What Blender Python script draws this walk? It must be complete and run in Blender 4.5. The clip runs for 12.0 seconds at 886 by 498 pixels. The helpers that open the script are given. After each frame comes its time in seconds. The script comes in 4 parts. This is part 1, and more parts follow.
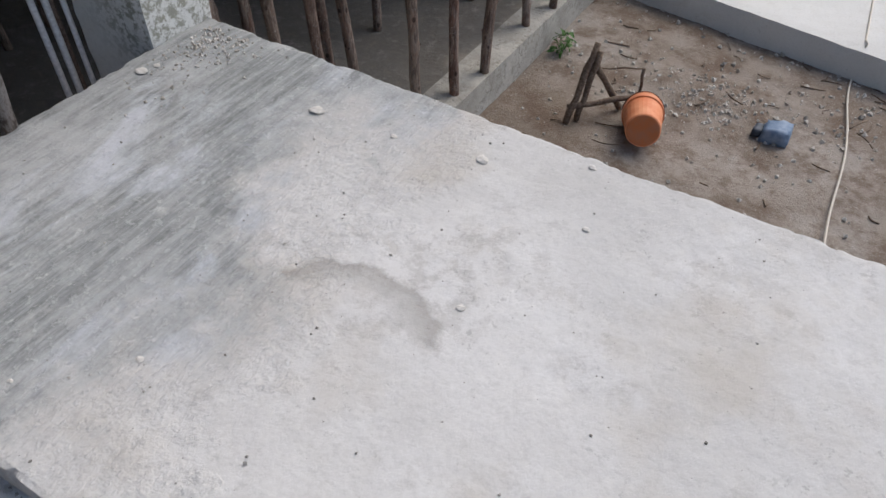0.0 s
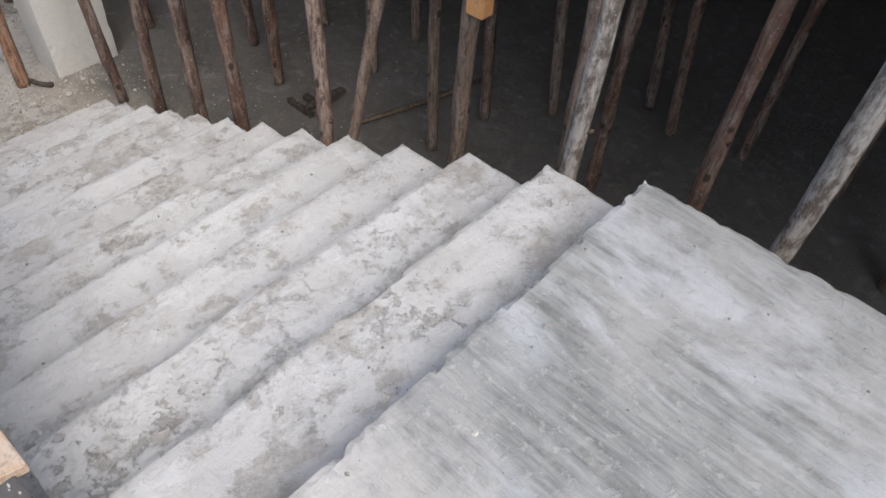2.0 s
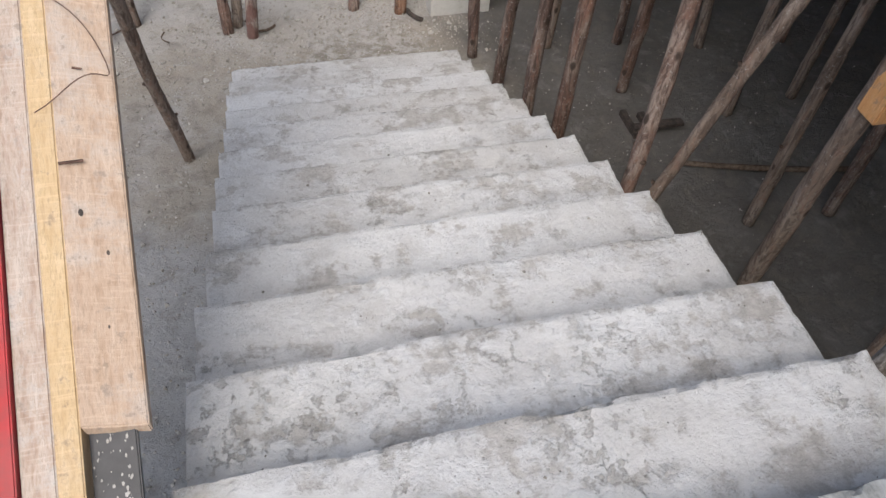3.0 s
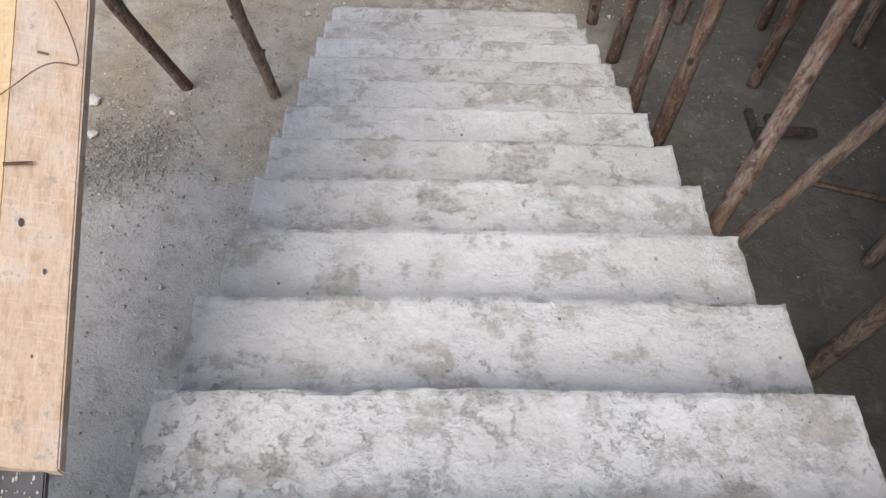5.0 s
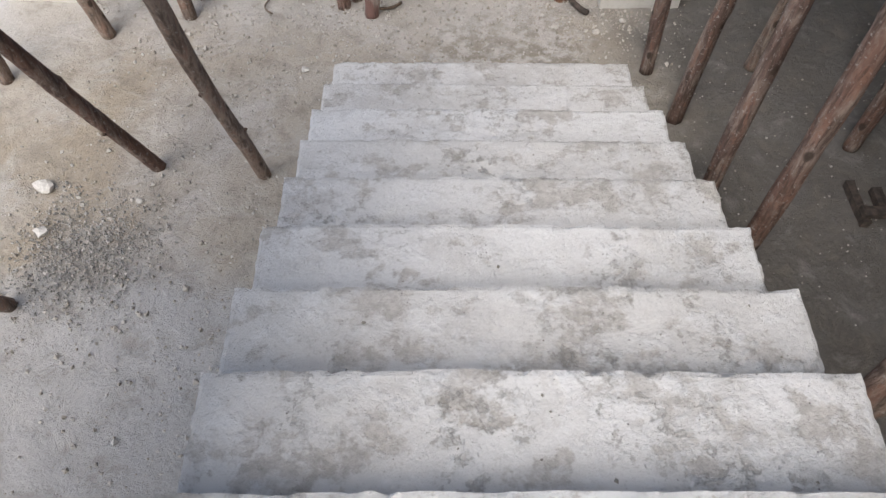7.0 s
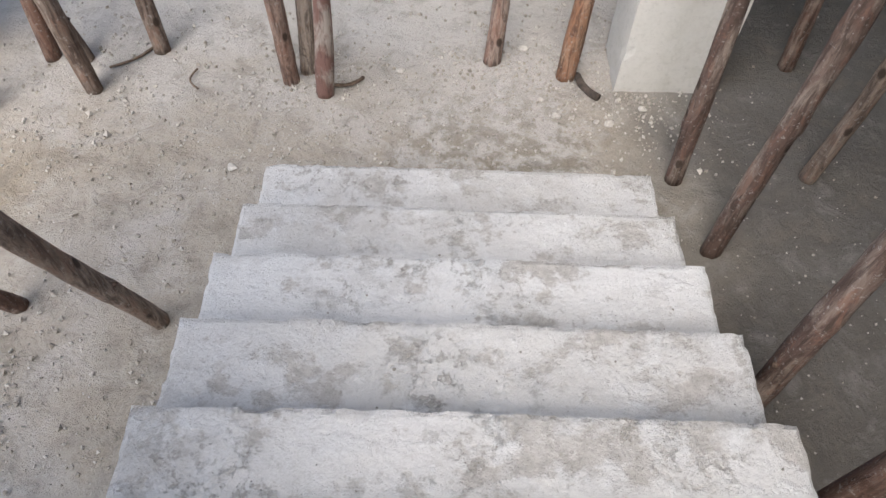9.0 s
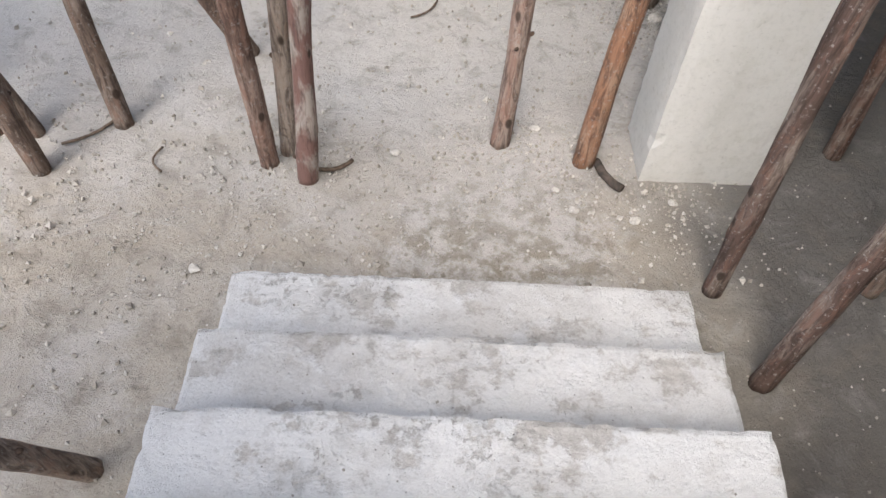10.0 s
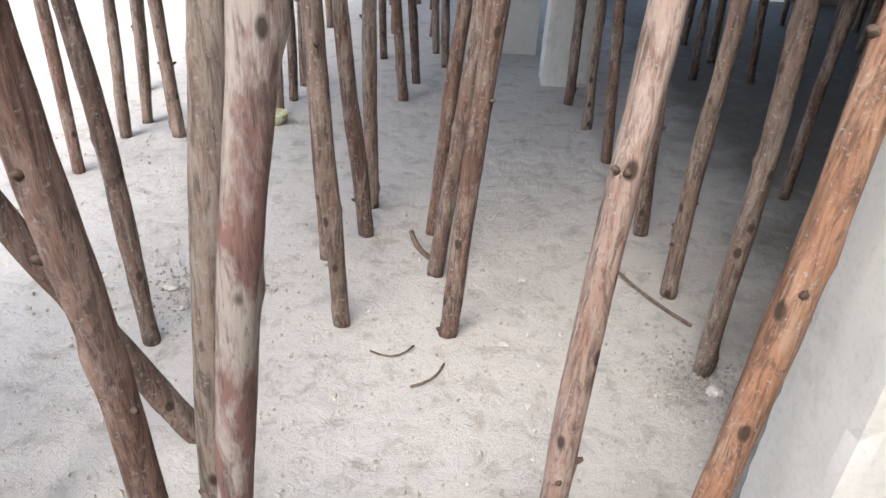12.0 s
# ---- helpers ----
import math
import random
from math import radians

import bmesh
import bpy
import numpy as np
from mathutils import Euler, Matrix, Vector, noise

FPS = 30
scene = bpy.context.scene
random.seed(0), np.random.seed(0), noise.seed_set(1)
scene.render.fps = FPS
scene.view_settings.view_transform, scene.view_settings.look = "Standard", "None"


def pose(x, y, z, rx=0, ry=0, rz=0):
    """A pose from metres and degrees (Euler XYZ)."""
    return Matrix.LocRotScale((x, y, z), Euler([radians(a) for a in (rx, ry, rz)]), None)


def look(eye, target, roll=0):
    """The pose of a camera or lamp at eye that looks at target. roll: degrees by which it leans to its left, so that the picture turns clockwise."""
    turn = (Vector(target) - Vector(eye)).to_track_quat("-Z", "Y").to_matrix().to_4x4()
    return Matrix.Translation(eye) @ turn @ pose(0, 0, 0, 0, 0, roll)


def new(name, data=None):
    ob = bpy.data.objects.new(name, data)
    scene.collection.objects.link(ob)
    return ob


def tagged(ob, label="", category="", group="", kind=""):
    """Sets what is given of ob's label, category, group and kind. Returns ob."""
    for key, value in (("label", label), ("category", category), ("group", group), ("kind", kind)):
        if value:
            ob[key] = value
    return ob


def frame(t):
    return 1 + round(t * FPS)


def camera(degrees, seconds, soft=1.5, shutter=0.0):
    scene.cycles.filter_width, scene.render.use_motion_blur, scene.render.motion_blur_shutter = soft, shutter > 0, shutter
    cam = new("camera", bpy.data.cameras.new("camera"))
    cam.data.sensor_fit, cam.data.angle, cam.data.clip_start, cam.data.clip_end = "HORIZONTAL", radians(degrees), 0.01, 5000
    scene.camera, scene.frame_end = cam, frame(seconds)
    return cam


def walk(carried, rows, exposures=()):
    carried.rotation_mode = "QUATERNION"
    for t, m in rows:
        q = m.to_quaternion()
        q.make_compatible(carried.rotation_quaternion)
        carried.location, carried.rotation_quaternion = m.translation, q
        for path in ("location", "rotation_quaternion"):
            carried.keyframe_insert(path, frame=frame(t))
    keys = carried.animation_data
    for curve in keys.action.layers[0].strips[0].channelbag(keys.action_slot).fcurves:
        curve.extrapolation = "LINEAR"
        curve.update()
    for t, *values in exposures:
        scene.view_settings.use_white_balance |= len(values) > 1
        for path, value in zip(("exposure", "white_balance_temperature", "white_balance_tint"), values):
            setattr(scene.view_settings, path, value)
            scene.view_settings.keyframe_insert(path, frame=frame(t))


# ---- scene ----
cam = camera(65.0, 12.0)
PATH = [
    (0, (-0.864, 0.155, 3.727), (-0.201, -1.053, 2.278), 2.5),
    (0.5, (-0.752, -0.115, 3.549), (0.258, -1.128, 2.151), 5.6),
    (1, (-0.423, -0.367, 3.408), (0.938, -1.053, 2.113), 9.1),
    (1.5, (-0.156, -0.477, 3.391), (1.269, -0.348, 1.993), 6.5),
    (2, (0.053, -0.55, 3.381), (1.114, 0.292, 1.91), 5.4),
    (2.5, (0.224, -0.409, 3.329), (0.82, 0.758, 1.818), 2.9),
    (3, (0.347, -0.284, 3.329), (0.728, 0.921, 1.779), 5.3),
    (4.8, (0.634, -0.019, 3.29), (0.704, 1.095, 1.63), 4.0),
    (5, (0.617, 0.048, 3.293), (0.69, 1.142, 1.62), 4.1),
    (5.5, (0.615, 0.232, 3.222), (0.681, 1.278, 1.519), 4.9),
    (6, (0.661, 0.47, 3.107), (0.719, 1.567, 1.435), 3.9),
    (6.5, (0.618, 0.742, 2.961), (0.647, 1.853, 1.298), 2.9),
    (6.7, (0.612, 0.837, 2.93), (0.615, 1.948, 1.267), 0.8),
    (8.3, (0.688, 1.684, 2.611), (0.722, 2.781, 0.939), 1.1),
    (8.5, (0.734, 1.812, 2.538), (0.738, 2.981, 0.915), 1.8),
    (9, (0.765, 2.062, 2.461), (0.782, 3.204, 0.819), 2.3),
    (9.5, (0.711, 2.322, 2.358), (0.742, 3.48, 0.727), -0.1),
    (10, (0.744, 2.604, 2.253), (0.77, 3.832, 0.674), 3.5),
    (10.5, (0.782, 2.868, 2.138), (0.813, 4.145, 0.599), 3.1),
    (11, (0.775, 3.07, 2.058), (0.765, 4.377, 0.544), 0.2),
    (11.5, (0.788, 3.318, 1.987), (0.763, 4.869, 0.726), 3.8),
    (11.8, (0.746, 3.454, 2.0), (0.701, 5.093, 0.856), 3.1),
    (12, (0.695, 3.605, 2.062), (0.674, 5.342, 1.065), 3.4),
]
walk(cam, [(t, look(eye, target, roll)) for t, eye, target, roll in PATH],
     [(0, 0.15), (1, 0.32), (2, 0.48), (3, 0.45), (4.8, 0.52), (6, 0.6), (8.5, 0.85), (10.5, 1.1), (11.5, 1.28), (12, 1.45)])

# ---- world, sun, exposure ----
world = bpy.data.worlds.new("world")
scene.world = world
world.use_nodes = True
wn = world.node_tree.nodes
sky = wn.new("ShaderNodeTexSky")
sky.sky_type = "NISHITA"
sky.sun_disc = False
sky.sun_elevation, sky.sun_rotation = radians(55), radians(200)
sky.air_density, sky.dust_density = 1.0, 3.0
world.node_tree.links.new(sky.outputs[0], wn["Background"].inputs[0])
wn["Background"].inputs[1].default_value = 0.15
sun = new("sun", bpy.data.lights.new("sun", "SUN"))
sun.data.energy, sun.data.angle, sun.data.color = 1.65, radians(52), (1.0, 0.985, 0.955)
sun.matrix_world = look((-2.0, -5.9, 8.9), (0, 0, 0))


# ---- materials ----
class Nodes:
    """A small helper that wires a procedural material."""

    def __init__(self, name, rough=0.85, metal=0.0):
        self.mat = bpy.data.materials.new(name)
        self.mat.use_nodes = True
        self.t = self.mat.node_tree
        self.b = self.t.nodes["Principled BSDF"]
        self.b.inputs["Roughness"].default_value = rough
        self.b.inputs["Metallic"].default_value = metal
        self.b.inputs["Specular IOR Level"].default_value = 0.3
        self.co = self.t.nodes.new("ShaderNodeTexCoord").outputs["Object"]

    def link(self, a, b):
        self.t.links.new(a, b)

    def scaled(self, sx, sy, sz):
        m = self.t.nodes.new("ShaderNodeMapping")
        m.inputs["Scale"].default_value = (sx, sy, sz)
        self.link(self.co, m.inputs[0])
        return m.outputs[0]

    def noise(self, scale, detail=6, rough=0.6, co=None, distort=0.0):
        n = self.t.nodes.new("ShaderNodeTexNoise")
        n.inputs["Scale"].default_value = scale
        n.inputs["Detail"].default_value = detail
        n.inputs["Roughness"].default_value = rough
        n.inputs["Distortion"].default_value = distort
        self.link(co or self.co, n.inputs["Vector"])
        return n.outputs[0]

    def voronoi(self, scale, co=None):
        n = self.t.nodes.new("ShaderNodeTexVoronoi")
        n.inputs["Scale"].default_value = scale
        self.link(co or self.co, n.inputs["Vector"])
        return n.outputs["Distance"]

    def ramp(self, fac, *stops):
        r = self.t.nodes.new("ShaderNodeValToRGB")
        e = r.color_ramp.elements
        while len(e) < len(stops):
            e.new(0.5)
        for el, (p, c) in zip(e, stops):
            el.position = p
            el.color = (c, c, c, 1) if isinstance(c, (int, float)) else (*c, 1)
        self.link(fac, r.inputs[0])
        return r.outputs[0]

    def mix(self, fac, a, b, mode="MIX"):
        m = self.t.nodes.new("ShaderNodeMix")
        m.data_type, m.blend_type = "RGBA", mode
        for sock, v in ((m.inputs[0], fac), (m.inputs[6], a), (m.inputs[7], b)):
            if isinstance(v, (int, float)):
                sock.default_value = v
            elif isinstance(v, tuple):
                sock.default_value = (*v, 1)
            else:
                self.link(v, sock)
        return m.outputs[2]

    def math(self, op, a, b=0.0):
        m = self.t.nodes.new("ShaderNodeMath")
        m.operation = op
        for sock, v in zip(m.inputs, (a, b)):
            if isinstance(v, (int, float)):
                sock.default_value = v
            else:
                self.link(v, sock)
        return m.outputs[0]

    def axis(self, i, co=None):
        s = self.t.nodes.new("ShaderNodeSeparateXYZ")
        self.link(co or self.co, s.inputs[0])
        return s.outputs[i]

    def random(self):
        return self.t.nodes.new("ShaderNodeObjectInfo").outputs["Random"]

    def island(self):
        return self.t.nodes.new("ShaderNodeNewGeometry").outputs["Random Per Island"]

    def done(self, color, height=None, strength=0.4, dist=0.01):
        if isinstance(color, tuple):
            self.b.inputs["Base Color"].default_value = (*color, 1)
        else:
            self.link(color, self.b.inputs["Base Color"])
        if height is not None:
            bp = self.t.nodes.new("ShaderNodeBump")
            bp.inputs["Strength"].default_value = strength
            bp.inputs["Distance"].default_value = dist
            self.link(height, bp.inputs["Height"])
            self.link(bp.outputs[0], self.b.inputs["Normal"])
        return self.mat


def concrete(name, light, mid, dark, scale=1.0, spots=0.5, bump=0.5, landing=False, moss=None):
    n = Nodes(name, 0.9)
    big = n.noise(1.3 * scale, 4, 0.55)
    patch = n.noise(3.4 * scale, 7, 0.62)
    rag = n.noise(13 * scale, 10, 0.72)
    fine = n.noise(45, 5, 0.7)
    grit = n.noise(160, 3, 0.7)
    c = n.mix(n.ramp(big, (0.36, 0.0), (0.62, 1.0)), mid, light)
    # soft cement-grey clouds, then ragged worn spots inside them
    cloud = n.ramp(patch, (0.47, 0.0), (0.62, 1.0))
    c = n.mix(n.math("MULTIPLY", cloud, 0.5 * spots), c, tuple(0.5 * (a + b) for a, b in zip(mid, dark)))
    zone = n.ramp(n.noise(2.6 * scale, 7, 0.66), (0.44, 0.0), (0.62, 1.0))
    worn = n.math("MULTIPLY", n.ramp(rag, (0.48, 0.0), (0.585, 1.0)), zone)
    c = n.mix(n.math("MULTIPLY", worn, 0.85 * spots), c, dark)
    flecks = n.ramp(n.noise(30, 9, 0.76), (0.575, 0.0), (0.62, 1.0))
    flecks = n.math("MULTIPLY", flecks, n.ramp(n.noise(3.1, 4), (0.44, 0.1), (0.6, 1.0)))
    c = n.mix(n.math("MULTIPLY", flecks, 0.7 * spots), c, tuple(v * 0.5 for v in dark))
    pale = n.ramp(n.noise(31, 8, 0.75), (0.58, 0.0), (0.66, 0.5 * spots))
    c = n.mix(pale, c, tuple(min(0.7, v * 1.15) for v in light))
    c = n.mix(n.ramp(fine, (0.3, 0.14), (0.5, 0.0)), c, (0.12, 0.115, 0.105))
    pits = n.ramp(n.voronoi(34), (0.045, 1.0), (0.085, 0.0))
    pits = n.math("MULTIPLY", pits, n.ramp(n.noise(6, 3), (0.55, 0.0), (0.66, 1.0)))
    c = n.mix(n.math("MULTIPLY", pits, 0.6), c, (0.1, 0.095, 0.085))
    height = n.math("ADD", n.math("MULTIPLY", rag, 0.9), n.math("MULTIPLY", fine, 0.2))
    height = n.math("ADD", height, n.math("MULTIPLY", grit, 0.07))
    height = n.math("SUBTRACT", height, n.math("MULTIPLY", n.math("ADD", pits, worn), 0.35))
    if moss:
        # black-green growth round the foot
        m = n.t.nodes.new("ShaderNodeVectorMath")
        m.operation = "DISTANCE"
        n.link(n.co, m.inputs[0])
        m.inputs[1].default_value = moss
        near = n.math("ADD", m.outputs["Value"], n.math("MULTIPLY", n.noise(6, 5), 0.3))
        grown = n.math("MULTIPLY", n.ramp(near, (0.36, 1.0), (0.62, 0.0)), n.ramp(n.noise(24, 10, 0.74), (0.48, 0.0), (0.55, 1.0)))
        c = n.mix(n.math("MULTIPLY", grown, 0.75), c, (0.19, 0.185, 0.13))
    if landing:
        # rougher grey half of the landing with trowel ripples along the flight
        edge = n.math("ADD", n.axis(0), n.math("MULTIPLY", n.math("SUBTRACT", n.noise(1.6, 7, 0.68), 0.5), 2.2))
        rough = n.ramp(n.math("MULTIPLY", edge, 0.5), (0.19, 0.0), (0.36, 1.0))
        rip = n.noise(1.0, 9, 0.72, n.scaled(34, 3.2, 1), 0.2)
        grey = n.mix(n.ramp(rip, (0.38, 0.0), (0.6, 1.0)), (0.155, 0.163, 0.158), (0.32, 0.33, 0.322))
        grey = n.mix(n.ramp(n.noise(2.7, 6, 0.65), (0.45, 0.0), (0.62, 0.7)), grey, (0.42, 0.42, 0.41))
        c = n.mix(n.math("MULTIPLY", rough, 0.92), c, grey)
        chips = n.ramp(n.noise(1.0, 7, 0.72, n.scaled(30, 24, 1), 0.2), (0.55, 0.0), (0.60, 1.0))
        belt = n.ramp(n.math("MULTIPLY", edge, 0.5), (0.06, 0.0), (0.18, 1.0), (0.42, 0.8), (0.62, 0.3))
        c = n.mix(n.math("MULTIPLY", n.math("MULTIPLY", chips, belt), 0.4), c, (0.60, 0.60, 0.585))
        smear = n.ramp(n.noise(1.0, 6, 0.62, n.scaled(3.2, 1.25, 1), 0.8), (0.51, 0.0), (0.62, 1.0))
        c = n.mix(n.math("MULTIPLY", n.math("MULTIPLY", smear, rough), 0.72), c, (0.51, 0.525, 0.55))
        height = n.math("ADD", height, n.math("MULTIPLY", n.math("MULTIPLY", n.math("ADD", rip, chips), belt), 1.5))
        # curved damp mark
        s = n.t.nodes.new("ShaderNodeVectorMath")
        s.operation = "DISTANCE"
        n.link(n.co, s.inputs[0])
        s.inputs[1].default_value = (0.02, -0.72, 2.015)
        ring = n.math("ADD", s.outputs["Value"], n.math("MULTIPLY", n.noise(7, 8, 0.7), 0.16))
        arc = n.ramp(ring, (0.30, 0.0), (0.43, 1.0), (0.455, 0.0))
        side = n.ramp(n.math("ADD", n.math("MULTIPLY", n.axis(1), -1.0), n.math("MULTIPLY", n.noise(5), 0.2)), (0.98, 0.0), (1.12, 1.0))
        c = n.mix(n.math("MULTIPLY", n.math("MULTIPLY", arc, side), 0.55), c, (0.2, 0.18, 0.155))
        tan = n.ramp(n.noise(1.5, 5, 0.6), (0.5, 0.0), (0.64, 1.0))
        c = n.mix(n.math("MULTIPLY", n.math("MULTIPLY", tan, n.math("SUBTRACT", 1.0, rough)), 0.4), c, (0.40, 0.35, 0.28))
    return n.done(c, height, bump, 0.016)


def step_material():
    n = Nodes("stair_concrete", 0.88)
    shift = n.t.nodes.new("ShaderNodeVectorMath")
    shift.operation = "MULTIPLY_ADD"
    shift.inputs[1].default_value = (37.0, 11.0, 23.0)
    n.link(n.random(), shift.inputs[0])
    n.link(n.co, shift.inputs[2])
    n.co = shift.outputs[0]
    tone = n.ramp(n.random(), (0.0, 0.0), (1.0, 0.35))
    big = n.noise(1.1, 4, 0.55)
    c = n.mix(n.ramp(big, (0.38, 0.0), (0.62, 1.0)), (0.60, 0.593, 0.572), (0.68, 0.68, 0.67))
    c = n.mix(tone, c, (0.53, 0.515, 0.49))
    # broad trowelled clouds, drawn out along the treads
    cloud = n.noise(1.0, 9, 0.66, n.scaled(3.0, 3.8, 3.8))
    c = n.mix(n.ramp(cloud, (0.5, 0.0), (0.62, 0.5)), c, (0.48, 0.467, 0.445))
    # brown-grey worn patches with ragged borders
    wear = n.noise(1.0, 13, 0.71, n.scaled(4.6, 5.2, 5.2))
    worn = n.ramp(wear, (0.525, 0.0), (0.575, 1.0))
    c = n.mix(n.math("MULTIPLY", worn, 0.62), c, n.mix(n.ramp(n.noise(26, 8, 0.74), (0.42, 0.0), (0.6, 1.0)), (0.29, 0.262, 0.225), (0.47, 0.445, 0.405)))
    rag = n.noise(21, 10, 0.76)
    zone = n.ramp(n.noise(2.1, 6, 0.66), (0.47, 0.0), (0.6, 1.0))
    scab = n.math("MULTIPLY", n.ramp(rag, (0.545, 0.0), (0.575, 1.0)), zone)
    c = n.mix(n.math("MULTIPLY", scab, 0.55), c, (0.31, 0.288, 0.255))
    # pale smears of cement slurry
    smear = n.ramp(n.noise(1.0, 9, 0.68, n.scaled(7, 8, 8)), (0.52, 0.0), (0.64, 0.55))
    c = n.mix(smear, c, (0.71, 0.712, 0.705))
    fine = n.noise(48, 6, 0.72)
    c = n.mix(n.ramp(fine, (0.30, 0.35), (0.42, 0.0)), c, (0.22, 0.2, 0.18))
    pits = n.ramp(n.voronoi(30), (0.05, 1.0), (0.09, 0.0))
    pits = n.math("MULTIPLY", pits, n.ramp(n.noise(5, 3), (0.5, 0.0), (0.6, 1.0)))
    c = n.mix(n.math("MULTIPLY", pits, 0.8), c, (0.11, 0.1, 0.09))
    h = n.math("ADD", n.math("MULTIPLY", rag, 0.6), n.math("ADD", n.math("MULTIPLY", fine, 0.2), n.math("MULTIPLY", smear, 0.3)))
    h = n.math("SUBTRACT", h, n.math("ADD", n.math("MULTIPLY", worn, 0.1), n.math("MULTIPLY", n.math("ADD", scab, pits), 0.16)))
    return n.done(c, h, 0.95, 0.018)


M_STEP = step_material()
M_LANDING = concrete("landing_concrete", (0.58, 0.565, 0.54), (0.49, 0.475, 0.45), (0.33, 0.31, 0.28), 0.8, 0.5, 0.5, True)
M_COLUMN = concrete("column_concrete", (0.69, 0.677, 0.635), (0.63, 0.615, 0.575), (0.40, 0.38, 0.31), 0.8, 0.35, 0.22)
M_MOSSY = concrete("mossy_column_concrete", (0.70, 0.70, 0.67), (0.64, 0.64, 0.61), (0.44, 0.44, 0.39), 1.0, 0.3, 0.3, moss=(1.69, -1.8, 2.12))
M_PAD = concrete("pale_concrete", (0.62, 0.61, 0.58), (0.56, 0.55, 0.52), (0.45, 0.42, 0.36), 0.6, 0.3, 0.3)
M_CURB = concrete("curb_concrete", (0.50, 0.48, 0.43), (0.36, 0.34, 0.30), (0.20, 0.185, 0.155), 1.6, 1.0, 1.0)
M_CEIL = concrete("slab_concrete", (0.42, 0.405, 0.38), (0.36, 0.345, 0.32), (0.26, 0.25, 0.235), 0.8, 0.4, 0.3)


def floor_material():
    n = Nodes("dusty_floor", 0.92)
    big = n.noise(0.55, 5, 0.6, distort=0.8)
    mid = n.noise(2.6, 8, 0.66, distort=0.7)
    fine = n.noise(38, 6, 0.72)
    grit = n.noise(150, 3, 0.7)
    c = n.mix(n.ramp(big, (0.40, 0.0), (0.60, 1.0)), (0.35, 0.298, 0.228), (0.415, 0.38, 0.33))
    c = n.mix(n.ramp(mid, (0.5, 0.0), (0.62, 0.7)), c, (0.475, 0.448, 0.41))
    c = n.mix(n.ramp(n.noise(4.2, 8, 0.72, distort=0.5), (0.53, 0.0), (0.64, 0.65)), c, (0.25, 0.222, 0.18))
    e = n.t.nodes.new("ShaderNodeVectorMath")
    e.operation = "DISTANCE"
    n.link(n.co, e.inputs[0])
    e.inputs[1].default_value = (1.05, 4.35, 0.0)
    foot = n.math("ADD", e.outputs["Value"], n.math("MULTIPLY", n.noise(5, 8, 0.7), 0.9))
    c = n.mix(n.ramp(foot, (0.86, 0.85), (1.0, 0.0)), c, n.mix(n.ramp(n.noise(9, 8, 0.7), (0.44, 0.0), (0.56, 1.0)), (0.245, 0.215, 0.165), (0.50, 0.48, 0.455)))
    # paler dust deeper under the slab, towards the far end of the hall
    y = n.math("ADD", n.axis(1), n.math("MULTIPLY", n.noise(1.1, 4), 1.6))
    c = n.mix(n.ramp(n.math("MULTIPLY", y, 0.1), (0.49, 0.0), (0.61, 0.85)), c, (0.515, 0.50, 0.475))
    d = n.t.nodes.new("ShaderNodeVectorMath")
    d.operation = "DISTANCE"
    n.link(n.co, d.inputs[0])
    d.inputs[1].default_value = (-0.9, 1.5, 0.0)
    spill = n.ramp(n.math("MULTIPLY", n.math("ADD", d.outputs["Value"], n.math("MULTIPLY", n.noise(1.8, 6, 0.65), 1.4)), 0.4), (0.72, 0.85), (0.9, 0.0))
    c = n.mix(spill, c, n.mix(mid, (0.36, 0.355, 0.34), (0.50, 0.49, 0.475)))
    # damp concrete east of the flight, with the shade under the slab painted in
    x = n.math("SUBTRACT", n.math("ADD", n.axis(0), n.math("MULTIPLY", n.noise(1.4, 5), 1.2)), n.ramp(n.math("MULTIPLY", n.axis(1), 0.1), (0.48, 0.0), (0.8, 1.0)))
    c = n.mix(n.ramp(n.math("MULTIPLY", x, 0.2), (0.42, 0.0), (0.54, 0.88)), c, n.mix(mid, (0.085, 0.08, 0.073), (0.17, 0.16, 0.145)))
    lumps = n.noise(6, 10, 0.7, distort=0.4)
    c = n.mix(n.ramp(lumps, (0.36, 0.5), (0.48, 0.0)), c, (0.23, 0.205, 0.17))
    c = n.mix(n.ramp(lumps, (0.54, 0.0), (0.68, 0.22)), c, (0.58, 0.555, 0.52))
    c = n.mix(n.ramp(fine, (0.30, 0.28), (0.46, 0.0)), c, (0.18, 0.155, 0.125))
    c = n.mix(n.ramp(grit, (0.62, 0.0), (0.74, 0.25)), c, (0.6, 0.58, 0.54))
    h = n.math("ADD", n.math("MULTIPLY", lumps, 0.9), n.math("ADD", n.math("MULTIPLY", fine, 0.32), n.math("MULTIPLY", grit, 0.07)))
    return n.done(c, h, 0.85, 0.032)


